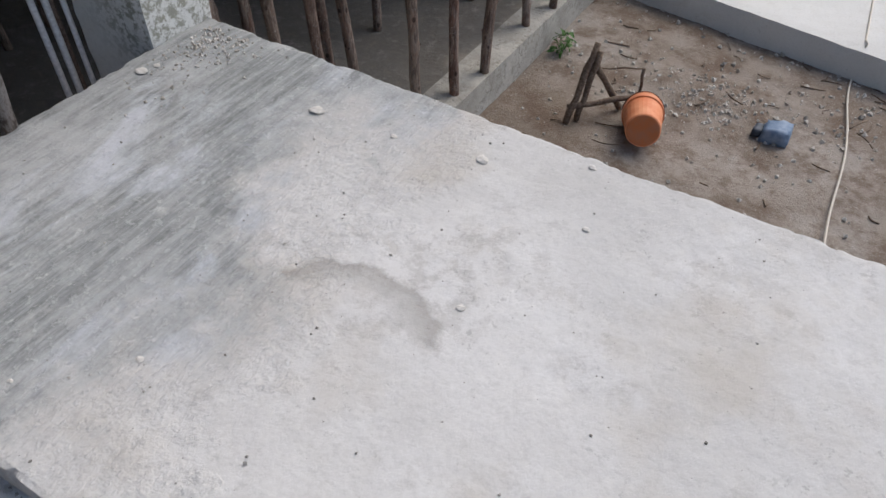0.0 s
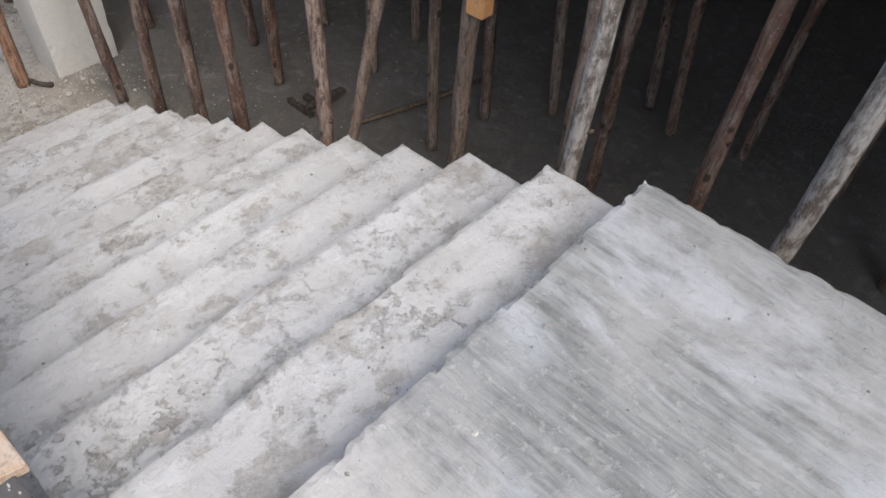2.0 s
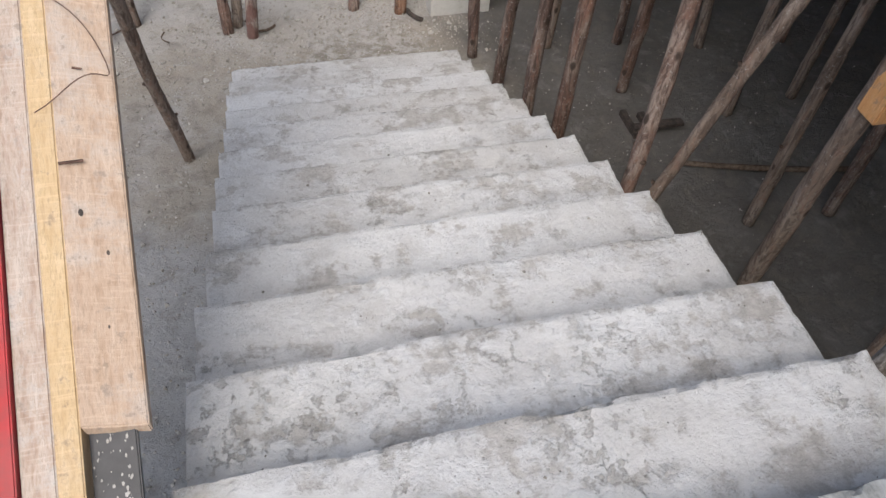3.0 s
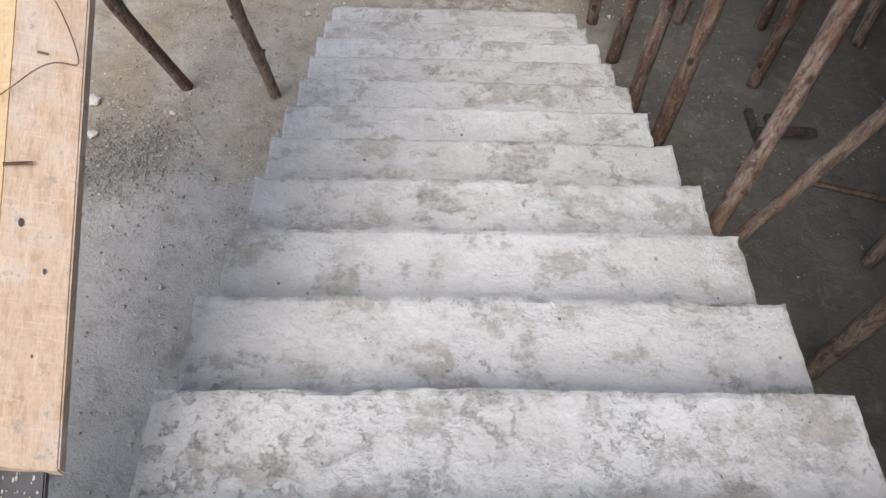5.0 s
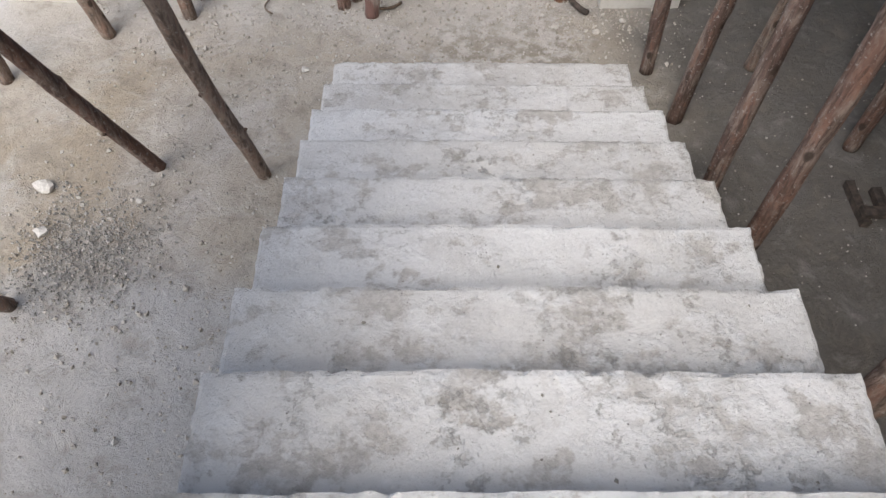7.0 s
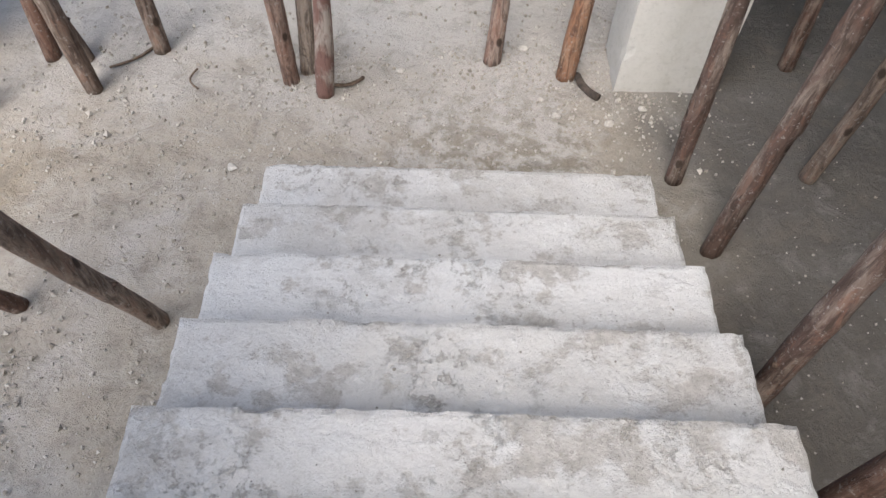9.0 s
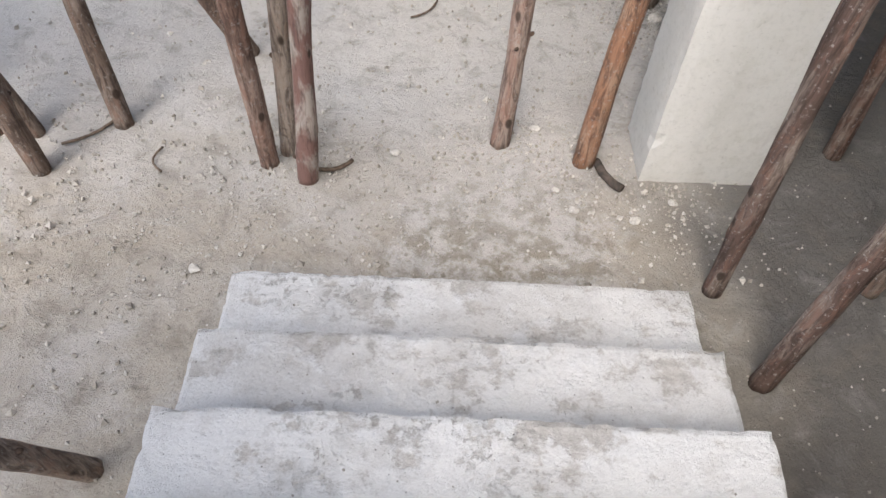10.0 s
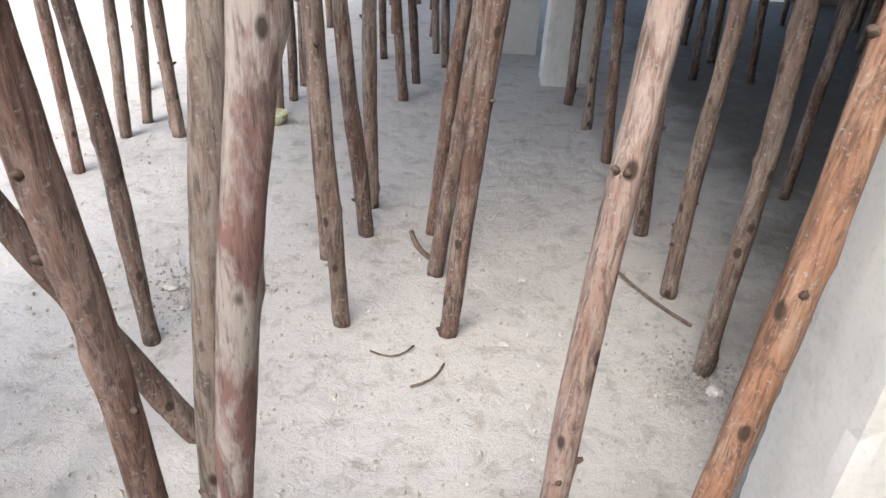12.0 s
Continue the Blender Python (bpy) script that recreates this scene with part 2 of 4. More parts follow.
def dirt_material():
    n = Nodes("yard_dirt", 0.95)
    big = n.noise(0.6, 5, 0.6, distort=0.6)
    mid = n.noise(3.2, 9, 0.7)
    fine = n.noise(40, 6, 0.75)
    c = n.mix(n.ramp(big, (0.40, 0.0), (0.60, 1.0)), (0.205, 0.165, 0.13), (0.32, 0.28, 0.24))
    c = n.mix(n.ramp(mid, (0.44, 0.0), (0.60, 0.8)), c, (0.13, 0.088, 0.06))
    c = n.mix(n.ramp(fine, (0.56, 0.0), (0.7, 0.6)), c, (0.46, 0.43, 0.39))
    c = n.mix(n.ramp(fine, (0.28, 0.5), (0.42, 0.0)), c, (0.08, 0.065, 0.05))
    return n.done(c, n.math("ADD", mid, n.math("MULTIPLY", fine, 0.7)), 0.8, 0.03)


def bark_material(name="prop_bark", stops=None, tan=(0.34, 0.275, 0.23)):
    n = Nodes(name, 0.8)
    grain = n.noise(1.0, 8, 0.68, n.scaled(52, 52, 6), 0.7)
    blot = n.noise(1.0, 7, 0.66, n.scaled(10, 10, 3.0), 0.6)
    peel = n.noise(1.0, 8, 0.7, n.scaled(17, 17, 5.5), 0.9)
    base = n.ramp(n.random(), *(stops or ((0.0, (0.15, 0.088, 0.066)), (0.3, (0.24, 0.145, 0.11)), (0.52, (0.19, 0.14, 0.11)),
                                          (0.72, (0.30, 0.225, 0.175)), (0.9, (0.13, 0.084, 0.068)))))
    c = n.mix(n.ramp(blot, (0.46, 0.0), (0.6, 0.75)), base, tan)
    c = n.mix(n.ramp(peel, (0.54, 0.0), (0.585, 0.7)), c, n.mix(0.5, base, (0.28, 0.145, 0.10)))
    c = n.mix(n.ramp(peel, (0.38, 0.65), (0.44, 0.0)), c, (0.085, 0.06, 0.048))
    c = n.mix(n.ramp(grain, (0.38, 0.85), (0.54, 0.0)), c, n.mix(0.75, base, (0.03, 0.02, 0.016)))
    c = n.mix(n.ramp(n.noise(60, 5, 0.72), (0.58, 0.0), (0.66, 0.6)), c, (0.45, 0.42, 0.39))
    knots = n.ramp(n.voronoi(1.0, n.scaled(9, 9, 5.5)), (0.11, 0.9), (0.18, 0.0))
    c = n.mix(knots, c, (0.045, 0.03, 0.022))
    return n.done(c, n.math("ADD", n.math("ADD", grain, n.math("MULTIPLY", blot, 0.6)), n.math("MULTIPLY", peel, 0.7)), 0.85, 0.01)


def pale_bark_material():
    n = Nodes("silver_bark", 0.8)
    grain = n.noise(1.0, 7, 0.65, n.scaled(50, 50, 5), 0.2)
    blot = n.noise(1.0, 7, 0.72, n.scaled(22, 22, 10), 0.1)
    c = n.mix(n.ramp(blot, (0.42, 0.0), (0.56, 1.0)), (0.14, 0.115, 0.095), (0.42, 0.39, 0.36))
    c = n.mix(n.ramp(grain, (0.34, 0.6), (0.5, 0.0)), c, (0.07, 0.055, 0.045))
    c = n.mix(n.ramp(n.noise(90, 4, 0.7), (0.6, 0.0), (0.7, 0.7)), c, (0.55, 0.53, 0.5))
    return n.done(c, n.math("ADD", grain, blot), 0.7, 0.008)


def worn_bark_material():
    n = Nodes("worn_bark", 0.75)
    grain = n.noise(1.0, 7, 0.66, n.scaled(60, 60, 9), 0.5)
    blot = n.noise(1.0, 6, 0.62, n.scaled(9, 9, 3.6), 0.6)
    c = n.mix(n.ramp(blot, (0.46, 0.0), (0.56, 1.0)), (0.22, 0.125, 0.105), (0.40, 0.345, 0.30))
    c = n.mix(n.ramp(grain, (0.36, 0.75), (0.5, 0.0)), c, (0.10, 0.065, 0.055))
    c = n.mix(n.ramp(n.voronoi(1.0, n.scaled(11, 11, 6)), (0.10, 0.9), (0.16, 0.0)), c, (0.045, 0.03, 0.022))
    return n.done(c, n.math("ADD", grain, blot), 0.7, 0.008)


def plank_material(name, a, b, along=(70, 2.0, 30), dirt=0.25):
    n = Nodes(name, 0.78)
    grain = n.noise(1.0, 8, 0.66, n.scaled(*along), 0.35)
    fibre = n.noise(1.0, 6, 0.7, n.scaled(4 * along[0], 5 * along[1], 4 * along[2]))
    saw = n.noise(1.0, 4, 0.6, n.scaled(8, 170, 60))
    c = n.mix(n.ramp(grain, (0.36, 0.0), (0.62, 1.0)), a, b)
    c = n.mix(n.ramp(grain, (0.55, 0.0), (0.57, 0.35), (0.6, 0.0)), c, tuple(v * 0.6 for v in a))
    c = n.mix(n.ramp(fibre, (0.34, 0.4), (0.48, 0.0)), c, tuple(v * 0.5 for v in a))
    c = n.mix(n.ramp(saw, (0.54, 0.0), (0.66, 0.3)), c, tuple(min(0.75, v * 1.25) for v in b))
    c = n.mix(n.ramp(n.noise(7, 9, 0.72), (0.5, 0.0), (0.62, dirt)), c, (0.56, 0.535, 0.50))
    c = n.mix(n.ramp(n.noise(28, 8, 0.75), (0.58, 0.0), (0.64, 0.5)), c, (0.20, 0.15, 0.11))
    return n.done(c, n.math("ADD", grain, n.math("ADD", n.math("MULTIPLY", fibre, 0.5), n.math("MULTIPLY", saw, 0.4))), 0.45, 0.004)


def plain(name, a, b, scale=20, rough=0.6, metal=0.0, bump=0.2):
    n = Nodes(name, rough, metal)
    k = n.noise(scale, 6, 0.65)
    c = n.mix(n.ramp(k, (0.4, 0.0), (0.62, 1.0)), a, b)
    return n.done(c, k, bump, 0.004)


def stone_material():
    n = Nodes("loose_stone", 0.92)
    c = n.ramp(n.island(), (0.0, (0.36, 0.325, 0.275)), (0.5, (0.48, 0.445, 0.395)), (1.0, (0.62, 0.59, 0.54)))
    k = n.noise(60, 4)
    return n.done(n.mix(n.ramp(k, (0.4, 0.3), (0.6, 0.0)), c, (0.16, 0.14, 0.12)), k, 0.4, 0.004)


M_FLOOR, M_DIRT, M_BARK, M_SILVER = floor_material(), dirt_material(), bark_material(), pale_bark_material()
M_TANBARK = bark_material("pale_spotted_bark", ((0.0, (0.33, 0.26, 0.205)), (1.0, (0.36, 0.29, 0.235))), (0.42, 0.36, 0.31))
M_PINKBARK = bark_material("pinkish_bark", ((0.0, (0.34, 0.225, 0.18)), (1.0, (0.36, 0.24, 0.19))), (0.43, 0.36, 0.31))
M_REDBARK = bark_material("reddish_bark", ((0.0, (0.25, 0.155, 0.12)), (1.0, (0.27, 0.165, 0.125))), (0.36, 0.265, 0.215))
M_ORANGE = bark_material("peeled_bark", ((0.0, (0.34, 0.175, 0.105)), (1.0, (0.36, 0.19, 0.115))), (0.40, 0.27, 0.19))
M_KNOT = plain("cut_branch_end", (0.05, 0.034, 0.026), (0.14, 0.095, 0.07), 60, 0.85)
M_CRUMB = plain("dirty_mortar_crumb", (0.19, 0.175, 0.15), (0.40, 0.38, 0.345), 25, 0.92)
M_GRAVEL = plain("grey_gravel", (0.24, 0.23, 0.21), (0.42, 0.40, 0.37), 25, 0.92)
M_STONE, M_WORN = stone_material(), worn_bark_material()
M_PLANK = plank_material("sawn_plank", (0.43, 0.30, 0.205), (0.55, 0.42, 0.315), dirt=0.4)
M_BATTEN = plank_material("fresh_batten", (0.50, 0.35, 0.19), (0.60, 0.45, 0.27), dirt=0.1)
M_STAINED = plank_material("cement_stained_board", (0.40, 0.29, 0.22), (0.55, 0.47, 0.40), dirt=0.85)
M_RED = plain("red_paint", (0.50, 0.045, 0.05), (0.36, 0.06, 0.06), 14, 0.5)
M_BLACK = plain("black_film_ply", (0.015, 0.016, 0.02), (0.03, 0.03, 0.035), 30, 0.35)
M_SPLASH = plain("cement_splash", (0.35, 0.33, 0.3), (0.45, 0.43, 0.4), 40, 0.9)
M_WIRE = plain("tie_wire", (0.10, 0.06, 0.045), (0.2, 0.12, 0.09), 50, 0.6, 0.6)
M_BUCKET = plain("orange_plastic", (0.62, 0.20, 0.085), (0.70, 0.30, 0.16), 9, 0.55)
M_BUCKETDIRT = plain("dirty_orange_plastic", (0.50, 0.15, 0.05), (0.42, 0.16, 0.08), 9, 0.65)
M_BLUE = plain("blue_plastic", (0.12, 0.18, 0.27), (0.22, 0.28, 0.37), 12, 0.5)
M_MOUTHSHADE = plain("painted_mouth_shade", (0.03, 0.04, 0.055), (0.06, 0.07, 0.09), 12, 0.5)
M_ROPE = plain("pale_rope", (0.55, 0.50, 0.42), (0.65, 0.6, 0.52), 80, 0.9)
M_LEAF = plain("weed_leaf", (0.05, 0.12, 0.03), (0.10, 0.20, 0.05), 30, 0.6)
M_TWIG = plain("dry_twig", (0.10, 0.07, 0.05), (0.20, 0.15, 0.11), 40, 0.85)
M_PIPE = plain("cement_spotted_pipe", (0.74, 0.735, 0.72), (0.55, 0.545, 0.53), 60, 0.6)
M_PIPEDARK = plain("rusty_rod", (0.12, 0.08, 0.06), (0.2, 0.15, 0.12), 60, 0.7)
M_SCRAP = plain("dark_scrap_wood", (0.05, 0.042, 0.036), (0.11, 0.085, 0.07), 25, 0.8)
M_BRICK = plain("broken_brick", (0.36, 0.17, 0.12), (0.28, 0.15, 0.11), 30, 0.9)
M_BOWL = plain("yellowed_plastic", (0.40, 0.38, 0.12), (0.62, 0.6, 0.45), 12, 0.6)
M_LIGHTWOOD = plank_material("sawn_offcut", (0.50, 0.24, 0.09), (0.62, 0.34, 0.15), (20, 20, 3), 0.1)


# ---- mesh helpers ----
def linked(name, bm, material, parent=None, smooth=False):
    me = bpy.data.meshes.new(name)
    bm.normal_update()
    bm.to_mesh(me)
    bm.free()
    me.materials.append(material)
    if smooth:
        me.polygons.foreach_set("use_smooth", [True] * len(me.polygons))
    ob = new(name, me)
    if parent is not None:
        ob.parent = parent
    return ob


def part(name, bm, material, parent, label="", smooth=False):
    ob = linked(name, bm, material, parent, smooth)
    if label:
        tagged(ob, label)
    return ob


def empty(name, at=(0, 0, 0)):
    ob = new(name)
    ob.location = at
    return ob


def rough_box(lo, hi, res=0.05, amp=0.004, chip=0.018, seed=0.0, shape=None, drop=()):
    """A cast block with uneven faces and chipped, rounded edges. drop: faces left out, as (axis, side)."""
    bm = bmesh.new()
    found = {}
    size = [hi[i] - lo[i] for i in range(3)]
    count = [max(1, min(200, round(size[i] / (res if isinstance(res, float) else res[i])))) for i in range(3)]

    def vert(i, j, k):
        key = (i, j, k)
        if key not in found:
            p = Vector([lo[a] + size[a] * key[a] / count[a] for a in range(3)])
            ends = [(-1 if key[a] == 0 else 1 if key[a] == count[a] else 0) for a in range(3)]
            q = p + Vector((seed, seed * 1.7, seed * 0.6))
            out = Vector(ends)
            p = p + out * amp * (noise.noise(q * 6) + 0.6 * noise.noise(q * 17))
            if sum(1 for e in ends if e) >= 2:
                c = 0.004 + chip * max(0.0, 0.25 + 0.8 * noise.noise(q * 9) + 0.9 * noise.noise(q * 31)) ** 1.5
                p = p - out.normalized() * c
            found[key] = bm.verts.new(shape(p) if shape else p)
        return found[key]

    for axis in range(3):
        u, v = [a for a in range(3) if a != axis]
        for side in (0, 1):
            if (axis, side) in drop:
                continue
            for a in range(count[u]):
                for b in range(count[v]):
                    ids = []
                    for da, db in ((0, 0), (1, 0), (1, 1), (0, 1)):
                        key = [0, 0, 0]
                        key[axis], key[u], key[v] = side * count[axis], a + da, b + db
                        ids.append(vert(*key))
                    if (side == 1) != (axis != 1):
                        ids.reverse()
                    bm.faces.new(ids)
    return bm


def tube(points, radii, sides=9, wobble=0.0, seed=0.0, bm=None):
    """A closed tube along points with a radius at each."""
    bm = bm or bmesh.new()
    rings = []
    for i, p in enumerate(points):
        a = Vector(points[max(0, i - 1)])
        b = Vector(points[min(len(points) - 1, i + 1)])
        d = (b - a).normalized()
        u = d.cross(Vector((0.31, 0.9, 0.27))).normalized()
        v = d.cross(u)
        ring = []
        for k in range(sides):
            t = 2 * math.pi * k / sides
            n = u * math.cos(t) + v * math.sin(t)
            r = radii[i] * (1 + 1.3 * wobble * noise.noise(Vector((n.x * 1.3 + seed, n.y * 1.3, i * 0.8 + seed))))
            ring.append(bm.verts.new(Vector(p) + n * r))
        rings.append(ring)
    for r0, r1 in zip(rings, rings[1:]):
        for k in range(sides):
            bm.faces.new((r0[k], r0[(k + 1) % sides], r1[(k + 1) % sides], r1[k]))
    bm.faces.new(list(reversed(rings[0])))
    bm.faces.new(rings[-1])
    return bm


def board(lo, hi, bevel=0.003, bend=0.0):
    bm = bmesh.new()
    bmesh.ops.create_cube(bm, size=1)
    for v in bm.verts:
        v.co = Vector([lo[i] + (v.co[i] + 0.5) * (hi[i] - lo[i]) for i in range(3)])
    bmesh.ops.bevel(bm, geom=bm.edges[:], offset=bevel, segments=2, affect="EDGES")
    return bm


def pebble(bm, at, r, rnd):
    m = Matrix.Translation(at) @ Euler((rnd.random() * 6, rnd.random() * 6, rnd.random() * 6)).to_matrix().to_4x4()
    vs = []
    for d in ((1, 0, 0), (-1, 0, 0), (0, 1, 0), (0, -1, 0), (0, 0, 1), (0, 0, -1)):
        vs.append(bm.verts.new(m @ (Vector(d) * r * rnd.uniform(0.55, 1.15))))
    for a, b, c in ((0, 2, 4), (2, 1, 4), (1, 3, 4), (3, 0, 4), (2, 0, 5), (1, 2, 5), (3, 1, 5), (0, 3, 5)):
        bm.faces.new((vs[a], vs[b], vs[c]))


# ---- plan ----
RISE, GO, WIDE = 0.155, 0.3415, 1.70
LAND = 13 * RISE
SLAB = 3.84
YARD = -0.40

# ---- large structure ----
def sheet(name, x0, x1, y0, y1, z, res, amp, material, seed=0.0, freq=2.0):
    nx, ny = max(1, round((x1 - x0) / res)), max(1, round((y1 - y0) / res))
    verts, faces = [], []
    for j in range(ny + 1):
        for i in range(nx + 1):
            x, y = x0 + (x1 - x0) * i / nx, y0 + (y1 - y0) * j / ny
            edge = 0 if i in (0, nx) or j in (0, ny) else 1
            q = Vector((x + seed, y, seed))
            verts.append((x, y, z + edge * amp * (noise.noise(q * freq) + 0.5 * noise.noise(q * freq * 4) + 0.3 * noise.noise(q * freq * 9)
                          + 1.6 * max(0.0, noise.noise(q * 0.9) + 0.1) * max(0.0, noise.noise(q * freq * 6)))))
    for j in range(ny):
        for i in range(nx):
            a = j * (nx + 1) + i
            faces.append((a, a + 1, a + nx + 2, a + nx + 1))
    me = bpy.data.meshes.new(name)
    me.from_pydata(verts, [], faces)
    me.materials.append(material)
    me.polygons.foreach_set("use_smooth", [True] * len(faces))
    return new(name, me)


ground = sheet("ground", -300, 300, -300, 300, YARD - 0.03, 20, 0.0, M_DIRT)
tagged(ground, "bare brown earth round the building site", "ground", kind="structure")
yard = sheet("yard_ground", -4.5, 1.72, -8.4, -1.4, YARD, 0.06, 0.018, M_DIRT, 3.0)
tagged(yard, "trampled brown dirt of the yard with litter and twigs", "ground", kind="structure")

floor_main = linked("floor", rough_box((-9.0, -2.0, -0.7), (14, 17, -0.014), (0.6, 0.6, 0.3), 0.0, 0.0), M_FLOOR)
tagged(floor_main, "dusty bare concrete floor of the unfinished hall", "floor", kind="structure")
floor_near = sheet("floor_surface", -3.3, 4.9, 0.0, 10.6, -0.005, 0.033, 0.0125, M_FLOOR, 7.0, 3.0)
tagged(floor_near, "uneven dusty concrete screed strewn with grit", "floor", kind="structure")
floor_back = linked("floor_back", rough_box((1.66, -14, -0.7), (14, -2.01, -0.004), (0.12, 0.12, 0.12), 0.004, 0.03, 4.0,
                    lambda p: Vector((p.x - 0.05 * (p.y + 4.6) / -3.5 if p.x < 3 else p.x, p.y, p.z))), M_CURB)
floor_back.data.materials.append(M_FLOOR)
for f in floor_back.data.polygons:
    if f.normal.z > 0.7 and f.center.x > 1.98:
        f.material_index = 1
tagged(floor_back, "rough concrete floor slab with broken edge above the yard", "floor", kind="structure")

pad = linked("terrace_slab", rough_box((-7.0, -16.0, -0.6), (1.45, -8.05, -0.06), 0.15, 0.004, 0.02, 2.0,
             lambda p: Vector((p.x, p.y - 0.17 * (p.x + 0.4), p.z))), M_PAD)
tagged(pad, "pale smooth concrete terrace slab beyond the yard", "slab", kind="structure")

ceiling = linked("ceiling", rough_box((1.80, -14, SLAB), (14, 17, SLAB + 0.18), 0.8, 0.0, 0.0), M_CEIL)
tagged(ceiling, "raw concrete slab held up by timber props", "ceiling", kind="structure")
ceiling_far = linked("ceiling_far", rough_box((-2.05, 5.45, SLAB), (1.80, 17, SLAB + 0.18), 0.8, 0.0, 0.0), M_CEIL)
tagged(ceiling_far, "raw concrete slab held up by timber props", "ceiling", kind="structure")
# unseen walls, added only to shut daylight out of the hall's dark side
for nm, lo, hi in (("wall_east", (14, -14, -0.5), (14.2, 17, SLAB + 0.18)), ("wall_north", (6.5, 17, -0.5), (14.2, 17.2, SLAB + 0.18)),
                   ("wall_south", (2.2, -14.2, -0.5), (14.2, -14, SLAB + 0.18))):
    w = linked(nm, rough_box(lo, hi, 1.0, 0.0, 0.0), M_CEIL)
    tagged(w, "unseen bare grey wall added to keep daylight out of the hall", "wall", kind="structure")


def column(name, x0, x1, y0, y1, z0, z1, label, seed, material=None):
    c = linked(name, rough_box((x0, y0, z0), (x1, y1, z1), 0.05, 0.0025, 0.012, seed), material or M_COLUMN, smooth=False)
    return tagged(c, label, "column", "concrete columns")


column("concrete_column", 1.65, 2.17, 4.80, 5.16, -0.02, SLAB, "pale cast concrete column beside the stair foot", 1.0)
column("concrete_column", 1.69, 2.21, -2.04, -1.66, -0.02, SLAB, "pale concrete column with mossy foot at the landing corner", 5.0, M_MOSSY)
column("concrete_column", -2.2, -1.66, 4.84, 5.2, -0.02, SLAB, "pale cast concrete column at the open side", 9.0)
column("concrete_column", 1.52, 2.04, 10.75, 11.12, -0.02, SLAB, "pale cast concrete column deep in the hall", 13.0)
column("concrete_column", 1.50, 1.9, -8.75, -8.30, -0.45, SLAB, "pale concrete column where the terrace meets the floor", 17.0)
column("concrete_pier", 0.9, 1.56, 12.0, 12.3, -0.02, SLAB, "grey concrete wall pier behind the far column", 19.0)

# ---- lower flight and landing ----
stair = tagged(empty("lower_staircase"), "rough cast pale concrete stair flight, dusty and chipped", "staircase")
for k in range(1, 13):
    y1 = (13 - k) * GO
    y0 = y1 - GO - 0.02
    lean = 0.012 * math.sin(k * 2.3)
    b = rough_box((-0.004 + 0.006 * math.sin(k * 1.7), y0, max(-0.01, k * RISE - 0.30)), (WIDE + 0.008 * math.sin(k * 3.1), y1, k * RISE), (0.017, 0.02, 0.03), 0.003, 0.012, k * 3.3,
                  lambda p: Vector((p.x, p.y + 0.004 * math.sin(p.x * 3 + p.z * 40), p.z)))
    part("step", b, M_STEP, stair)
# sloping soffit under the steps
b = bmesh.new()
prof = [(0.0, LAND - 0.16), (0.0, LAND - 0.36), (3.95, -0.01), (4.05, 0.0), (4.05, 0.02), (0.36, LAND - 0.32)]
left = [b.verts.new((0.02, y, z)) for y, z in prof]
right = [b.verts.new((WIDE - 0.02, y, z)) for y, z in prof]
b.faces.new(left)
b.faces.new(list(reversed(right)))
for i in range(len(prof)):
    b.faces.new((left[i], right[i], right[(i + 1) % len(prof)], left[(i + 1) % len(prof)])[::-1])
part("soffit", b, M_STEP, stair)

landing = linked("stair_landing", rough_box((-2.1, -2.015, LAND - 0.17), (WIDE - 0.005, 0.0, LAND), (0.02, 0.02, 0.034), 0.0035, 0.013, 2.2), M_LANDING)
tagged(landing, "worn pale concrete landing with trowel ripples and chipped edges", "landing")

# ---- upper flight with its formwork ----
SLOPE = 0.52
upper = tagged(empty("upper_staircase"), "cast concrete upper flight climbing from the landing", "staircase")
for k in range(1, 12):
    y0 = 0.02 + (k - 1) * 0.30
    part("step", rough_box((-1.35, y0, LAND + (k - 1) * RISE - 0.12), (-0.30, y0 + 0.33, LAND + k * RISE), 0.06, 0.003, 0.02, k * 5.1), M_STEP, upper)
part("upper_slab", rough_box((-1.35, 0.1, -0.14), (-0.30, 3.35, 0.0), 0.2, 0.0, 0.0, 0.0, lambda p: Vector((p.x, p.y, p.z + LAND - 0.10 + 0.5167 * (p.y - 0.1)))), M_CEIL, upper)

form = tagged(empty("stair_formwork"), "timber formwork boards along the upper flight", "formwork")


def incline(lo, hi, z_at, tilt=0.0):
    """A long board that climbs along y from lo.y, its upper face through z_at."""
    bm = board((lo[0], lo[1], -lo[2]), (hi[0], hi[1], 0.0))
    for v in bm.verts:
        v.co.z += z_at + SLOPE * (v.co.y - lo[1]) + tilt * (v.co.x - lo[0])
    return bm


plank = part("plank", incline((-0.102, 0.385, 0.03), (0.010, 2.6, 0), 2.10, -0.30), M_PLANK, form, "pinkish sawn plank with nails and a loop of wire")
part("batten", incline((-0.150, 0.12, 0.08), (-0.104, 2.6, 0), 1.955), M_BATTEN, form, "fresh yellow sawn batten")
part("side_board", incline((-0.212, 0.12, 0.12), (-0.152, 2.6, 0), 1.95), M_STAINED, form, "cement-stained old board")
part("channel", incline((-0.250, 0.05, 0.10), (-0.214, 1.6, 0), 1.93), M_RED, form, "red painted steel channel")
ply = part("ply_strip", incline((-0.100, 0.05, 0.018), (-0.015, 2.6, 0), 1.885), M_BLACK, form, "black film-faced plywood with cement splashes")
rnd = random.Random(5)
b = bmesh.new()
